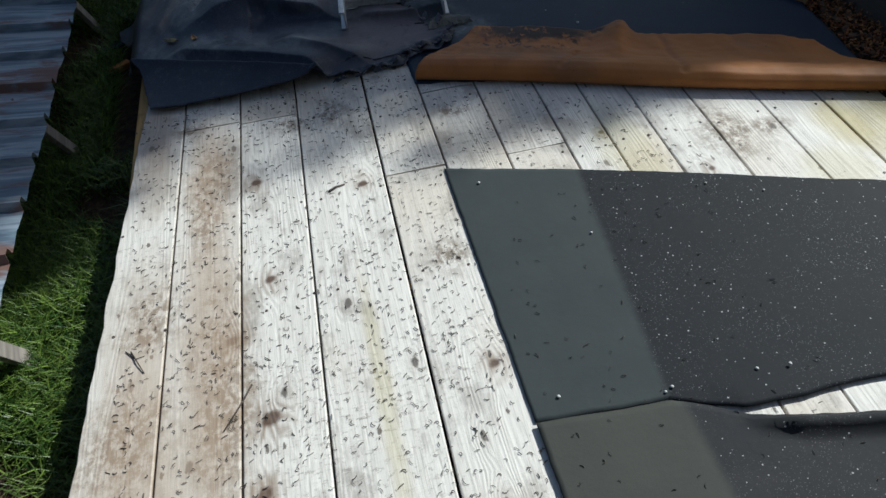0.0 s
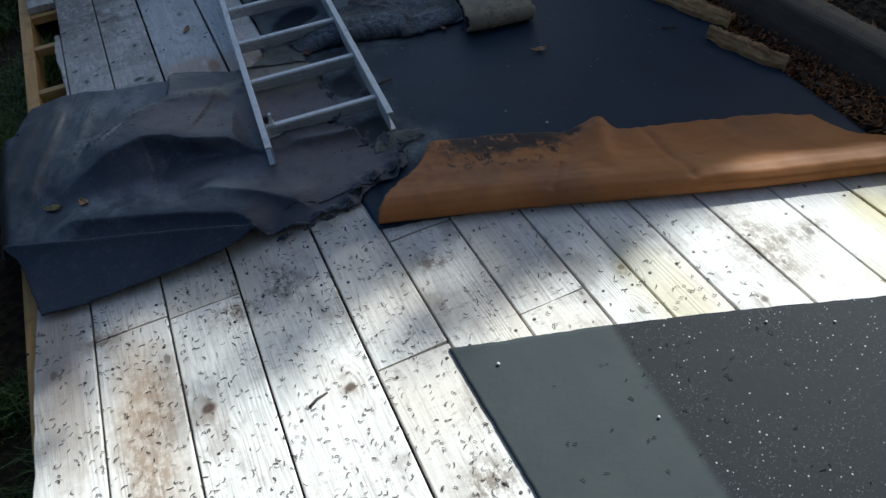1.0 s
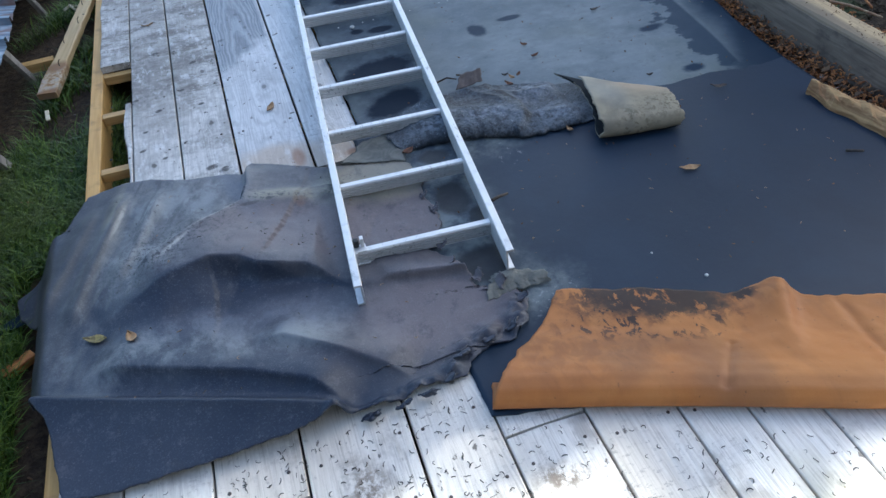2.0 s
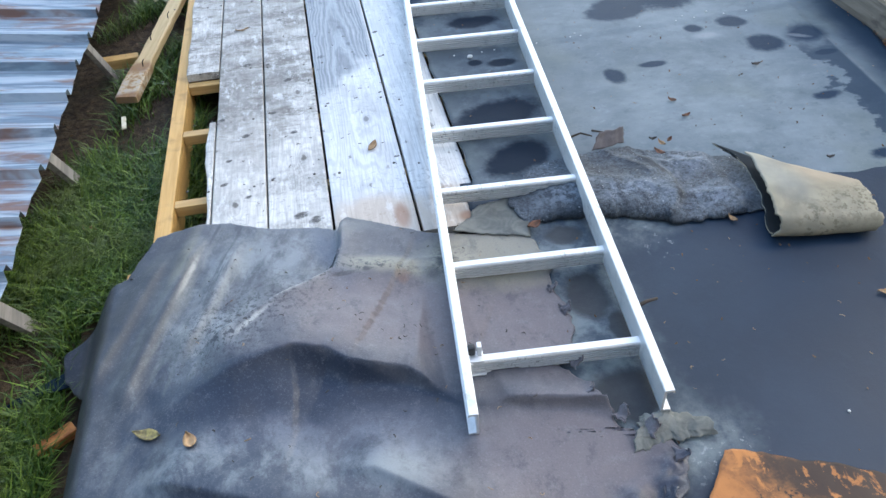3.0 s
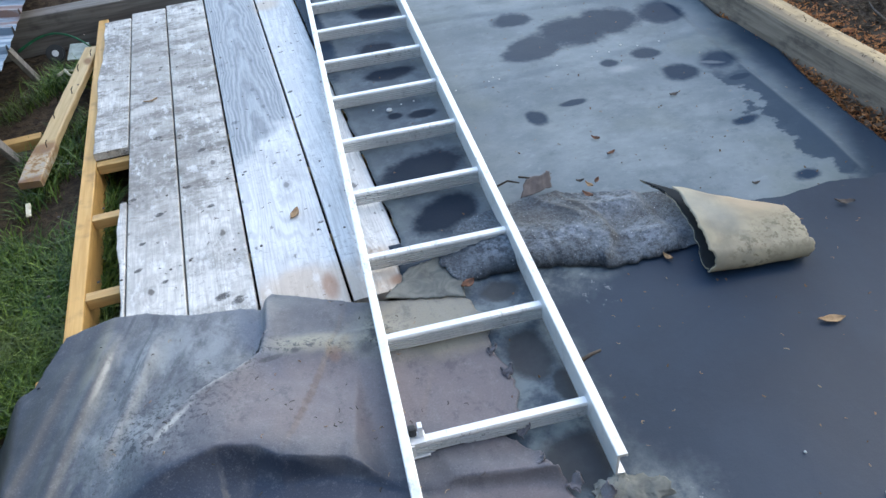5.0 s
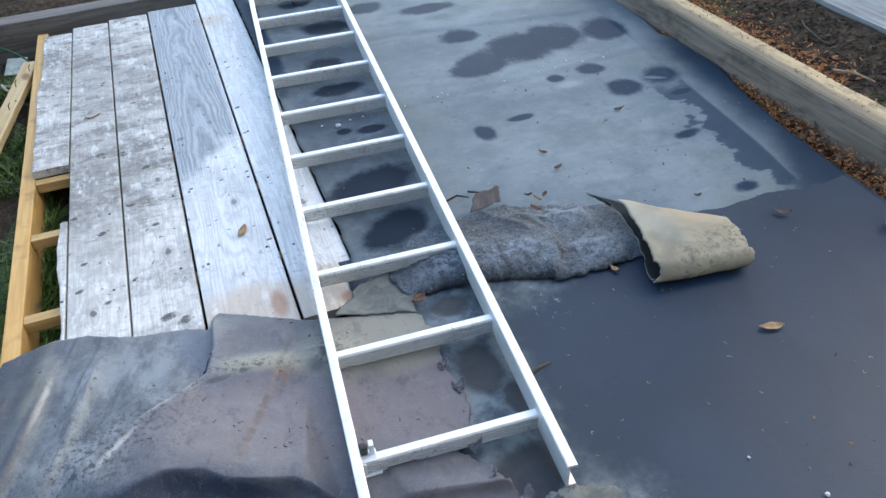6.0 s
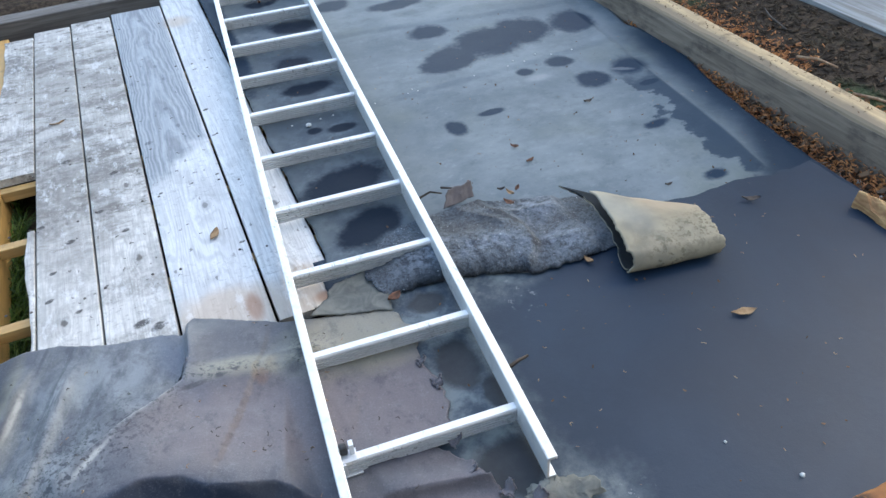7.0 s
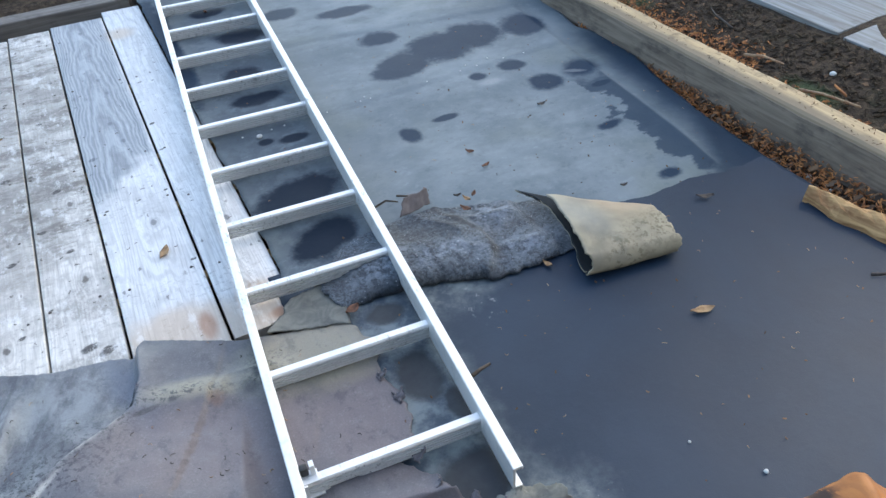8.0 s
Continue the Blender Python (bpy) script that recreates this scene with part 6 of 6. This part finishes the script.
for i, (x, y, r) in enumerate([(0.187, -0.775, 0.004), (0.266, -0.895, 0.006), (-0.288, -1.618, 0.005), (-0.30, -2.33, 0.005), (-0.062, -2.37, 0.005), (-0.08, -2.378, 0.004), (0.13, -2.375, 0.005), (0.20, -2.385, 0.005),
                               (-0.06, -1.89, 0.004), (0.43, -1.87, 0.004), (0.30, -1.80, 0.004), (-0.22, 0.79, 0.012), (0.18, 0.865, 0.004), (0.60, 0.89, 0.004), (0.70, 0.90, 0.005), (1.53, 0.058, 0.014), (1.37, -0.07, 0.012), (1.16, -0.21, 0.012), (1.15, -0.30, 0.009)]):
    ob = mesh_object("pebble", pebble(r, i), STONE, smooth=True)
    ob.scale = (0.8, 0.8, 0.8)
    ob.location = (x, y, surface(x, y) + r * 0.4)
    tagged(ob, "small pale pebble on the roofing felt" if x < 1.04 else "small pale pebble on the dark soil", "pebble", "pebbles")

# nails of the felt seam
bm = bmesh.new()
for i in range(13):
    x = -0.3 + i * 0.105 + rng.uniform(-0.04, 0.04)
    for y in (0.833 + 0.055 * x, 1.448 - 0.15 * x):
        bmesh.ops.create_cone(bm, cap_ends=True, segments=8, radius1=0.0036, radius2=0.0026, depth=0.0016, matrix=Matrix.Translation((x, y + rng.uniform(-0.006, 0.006), 0.0162)))
tagged(mesh_object("roofing_nails", bm, STONE), "pale roofing nail heads along the felt seams", "nails", kind="stuff")


def flakes(name, count, place, material, size, label, seed, category, flat=1.0):
    rng = random.Random(seed)
    verts, faces = [], []
    for _ in range(count):
        x, y, z = place(rng)
        r = rng.uniform(0.4, 1.0) * size
        a = Euler((rng.uniform(-0.8, 0.8), rng.uniform(-0.8, 0.8), rng.uniform(0, 6.28))).to_matrix()
        i = len(verts)
        for px, py, pz in ((-1, -0.25, 0), (1, -0.1, 0.1), (0.6, 0.3, 0), (-0.7, 0.35, 0.1), (-0.9, -0.2, 0.16), (0.9, -0.05, 0.2), (0.5, 0.25, 0.16), (-0.6, 0.3, 0.2)):
            v = a @ Vector((px * r, py * r * (1.8 if flat < 1 else 1.0), pz * r * flat))
            verts.append((x + v.x, y + v.y, z + v.z + r * 0.15))
        faces += [tuple(i + j for j in f) for f in ((3, 2, 1, 0), (4, 5, 6, 7), (0, 1, 5, 4), (1, 2, 6, 5), (2, 3, 7, 6), (3, 0, 4, 7))]
    me = bpy.data.meshes.new(name)
    me.from_pydata(verts, [], faces)
    me.materials.append(material)
    tagged(new(name, me), label, category, kind="stuff")


def ditch(r):
    y = r.uniform(-2.4, 1.0)
    x = r.uniform(1.05 + 0.06 * max(0, y + 0.6), 1.205)
    return x, y, ground_height(x, y) + 0.05 * r.random() * max(0.0, (x - 1.08) / 0.12)


def behind(r):
    y = r.uniform(-1.5, 2.0)
    x = 1.325 - 0.012 * y + abs(r.gauss(0.0, 0.06)) * (1.3 if y > 0.25 else 0.45)
    return x, y, ground_height(x, y) + 0.002


def bank(r):
    x, y = r.uniform(1.35, 1.71), r.uniform(-2.5, 2.6)
    return x, y, ground_height(x, y)


flakes("wood_chips", 7500, ditch, CHIPS, 0.011, "orange rotten wood chips in the gap by the beam", 1, "wood chips")
flakes("leaf_litter", 1500, ditch, LITTER, 0.017, "brown leaf litter in the gap by the beam", 2, "leaf litter", 0.3)
flakes("wood_chips", 7000, behind, CHIPS, 0.012, "orange wood chips on the bank behind the beam", 3, "wood chips")
flakes("soil_clods", 5200, bank, SOIL, 0.019, "dark soil clods on the bank", 4, "soil")
flakes("leaf_litter", 700, bank, LITTER, 0.014, "brown leaf litter on the bank", 6, "leaf litter", 0.3)
flakes("soil_crumbs", 500, lambda r: (1.206 + r.uniform(0.02, 0.10), r.uniform(-2, 2), 0.118), LITTER, 0.006, "crumbs of soil on the beam", 8, "soil")
flakes("litter", 700, lambda r: (lambda x, y: (x, y, ground_height(x, y)))(r.uniform(-1.7, -1.2), r.uniform(-2.5, 2.4)), LITTER, 0.010, "brown crumbs in the grass", 7, "litter")
flakes("felt_crumbs", 260, lambda r: (lambda x, y: (x, y, surface(x, y)))(r.uniform(-0.3, 1.05), r.uniform(-0.9, 1.6)), LITTER, 0.005, "small brown crumbs on the felt", 9, "litter", 0.5)

# rotten slabs of wood in the gap
for x, y, turn, long, wide in ((1.065, -0.52, 13, 0.42, 0.072), (1.035, -0.89, 14, 0.30, 0.055)):
    bm = bmesh.new()
    bmesh.ops.create_grid(bm, x_segments=6, y_segments=24, size=0.5)
    for v in bm.verts:
        t, u = v.co.y * 2, v.co.x * 2
        v.co = Vector((u * wide / 2 * (1 - 0.5 * abs(t) ** 3) + 0.012 * noise.noise((t * 3, x, 0)), t * long / 2, 0.028 * (1 - u * u) + 0.012 * noise.noise((t * 6, u * 3, y)) + 0.006 * noise.noise((t * 25, u * 4, y))))
    geom = bmesh.ops.extrude_face_region(bm, geom=bm.faces[:])["geom"]
    bmesh.ops.translate(bm, verts=[v for v in geom if isinstance(v, bmesh.types.BMVert)], vec=(0, 0, -0.02))
    bmesh.ops.recalc_face_normals(bm, faces=bm.faces)
    ob = mesh_object("wood_slab", bm, ROTTEN)
    ob.matrix_world = pose(x, y, 0.024, 0, -4, turn)
    tagged(ob, "rotten splintered slab of wood beside the felt", "wood slab")

for x, y0, y1 in ((1.815, -0.5, 0.185), (1.83, 0.22, 1.9)):
    ob = mesh_object("old_board", box((-0.10, y0, -0.012), (0.45, y1, 0.012), 0.003), PEELED)
    ob.matrix_world = pose(x, 0, 0.125, 0, -4, 0)
    tagged(ob, "wide grey weathered board lying on the bank", "board", "boards on the bank")

# scraps at the grass edge
xy = coons([(-1.56, -0.285), (-1.37, -0.27)], [(-1.54, -0.27), (-1.36, -0.20)], [(-1.56, -0.285), (-1.54, -0.27)], [(-1.37, -0.27), (-1.36, -0.20)], 20, 10, 0.004, 40.0, 2.0)
felt_sheet("felt_scrap", xy, -0.125 + 0.03 * (xy[..., 0] + 1.56) / 0.2, FELT_FAR, "pointed grey scrap of felt over the grass", 0.003)
tagged(mesh_object("offcut", box((-0.045, -0.016, -0.012), (0.045, 0.016, 0.012), 0.004), CHIPS), "short reddish wood offcut in the grass", "offcut").matrix_world = pose(-1.42, -0.40, -0.125, 0, 0, 35)
tagged(mesh_object("white_card", box((-0.042, -0.05, -0.002), (0.042, 0.05, 0.002), 0.001), CARD), "pale grey-green card lying on the soil", "card").matrix_world = pose(-1.340, 2.09, -0.10, 20, 0, -12)
bm = bmesh.new()
bmesh.ops.create_cone(bm, cap_ends=True, segments=24, radius1=0.04, radius2=0.04, depth=0.03)
bmesh.ops.bevel(bm, geom=[e for e in bm.edges if abs(e.verts[0].co.z - e.verts[1].co.z) < 1e-4], offset=0.008, segments=2, affect="EDGES")
hose = [(-1.60 + 0.36 * t, 2.20 + 0.06 * math.sin(2.6 * t) - 0.22 * t * t, -0.10 + 0.05 * math.sin(math.pi * t)) for t in np.linspace(0, 1, 12)]
tagged(mesh_object("garden_hose", stick(hose, 0.006), HOSE, smooth=True), "thin green garden hose arching over the soil", "hose")
for pts_ in ([(-1.415, 1.90, -0.118), (-1.385, 1.915, -0.108), (-1.35, 1.905, -0.112)], [(-1.385, 1.915, -0.108), (-1.365, 1.87, -0.112), (-1.345, 1.86, -0.116)]):
    tagged(mesh_object("twig", stick(pts_, 0.006), WHITE, smooth=True), "bleached forked twig on the soil", "twig", "twigs")
wheel = tagged(empty("small_wheel", pose(-1.437, 2.11, -0.10, 62, 0, 8)), "small dark rubber wheel on the soil", "wheel")
part("tyre", bm, PLASTIC, wheel)
bm = bmesh.new()
bmesh.ops.create_cone(bm, cap_ends=True, segments=16, radius1=0.018, radius2=0.014, depth=0.036)
part("hub", bm, ALU, wheel, "grey hub")
for i, (dx, dy) in enumerate(((0.012, -0.3), (-0.01, -0.1), (0.014, 0.08), (-0.004, 0.27), (0.02, 0.40))):
    bm = stick([(dx, dy, 0.016), (dx + 0.004, dy - 0.004, 0.035), (dx + 0.016, dy - 0.012, 0.05)], 0.0022)
    part("nail", bm, NAIL, loose, "bent rusty nail", smooth=True)

# ---- an unseen tree, added to cast the platform's shade ----
W = Vector((-math.cos(SUN_AZ), math.sin(SUN_AZ), 0))
V = Vector((-math.sin(SUN_EL) * math.sin(SUN_AZ), -math.sin(SUN_EL) * math.cos(SUN_AZ), math.cos(SUN_EL)))
# lobes set where the edge of the shade must fall, the last ones sparse
lobes = [(1.74, -2.93, 4.36, 56000), (2.42, 2.2, 3.1, 26000), (-2.4, -2.5, 1.95, 14000), (-2.9, -0.52, 0.36, 1900), (-2.6, -0.48, 0.36, 1900), (-2.3, -0.46, 0.36, 1900), (-2.0, -0.44, 0.35, 1900),
         (-1.75, -0.305, 0.33, 1900), (-1.5, -0.20, 0.33, 1800), (-1.25, -0.04, 0.35, 1100), (-1.05, 0.16, 0.40, 430), (-0.85, 0.38, 0.42, 250), (-0.60, 0.58, 0.42, 130), (-0.27, 0.86, 0.42, 110)]
lobes = [(SUN * 14 + W * w + V * v, size, count) for w, v, size, count in lobes]
centre = lobes[0][0]
tree = tagged(empty("tree", Matrix.Translation((centre.x, centre.y, 0))), "unseen leafy tree, added to shade the platform", "tree")
rng = random.Random(11)
verts, faces = [], []
for mid, size, count in lobes:
    for _ in range(count):
        q = Vector((rng.gauss(0, 1), rng.gauss(0, 1), rng.gauss(0, 1))).normalized() * size * rng.random() ** 0.28
        a, r = Vector((rng.gauss(0, 1), rng.gauss(0, 1), rng.gauss(0, 1))).normalized(), rng.uniform(0.08, 0.20) if size > 1 else rng.uniform(0.03, 0.075)
        b = a.orthogonal().normalized()
        c2 = a.cross(b)
        o, i = q + mid - Vector((centre.x, centre.y, 0)), len(verts)
        verts += [tuple(o - b * r), tuple(o - c2 * r * 0.6), tuple(o + b * r), tuple(o + c2 * r * 0.6)]
        faces.append((i, i + 1, i + 2, i + 3))
me = bpy.data.meshes.new("crown")
me.from_pydata(verts, [], faces)
me.materials.append(CROWN)
crown = new("crown", me)
crown.parent = tree
bm = bmesh.new()
bmesh.ops.create_cone(bm, cap_ends=True, segments=14, radius1=0.32, radius2=0.12, depth=centre.z + 0.6, matrix=Matrix.Translation((0, 0, centre.z / 2)))
part("trunk", bm, BARK, tree)
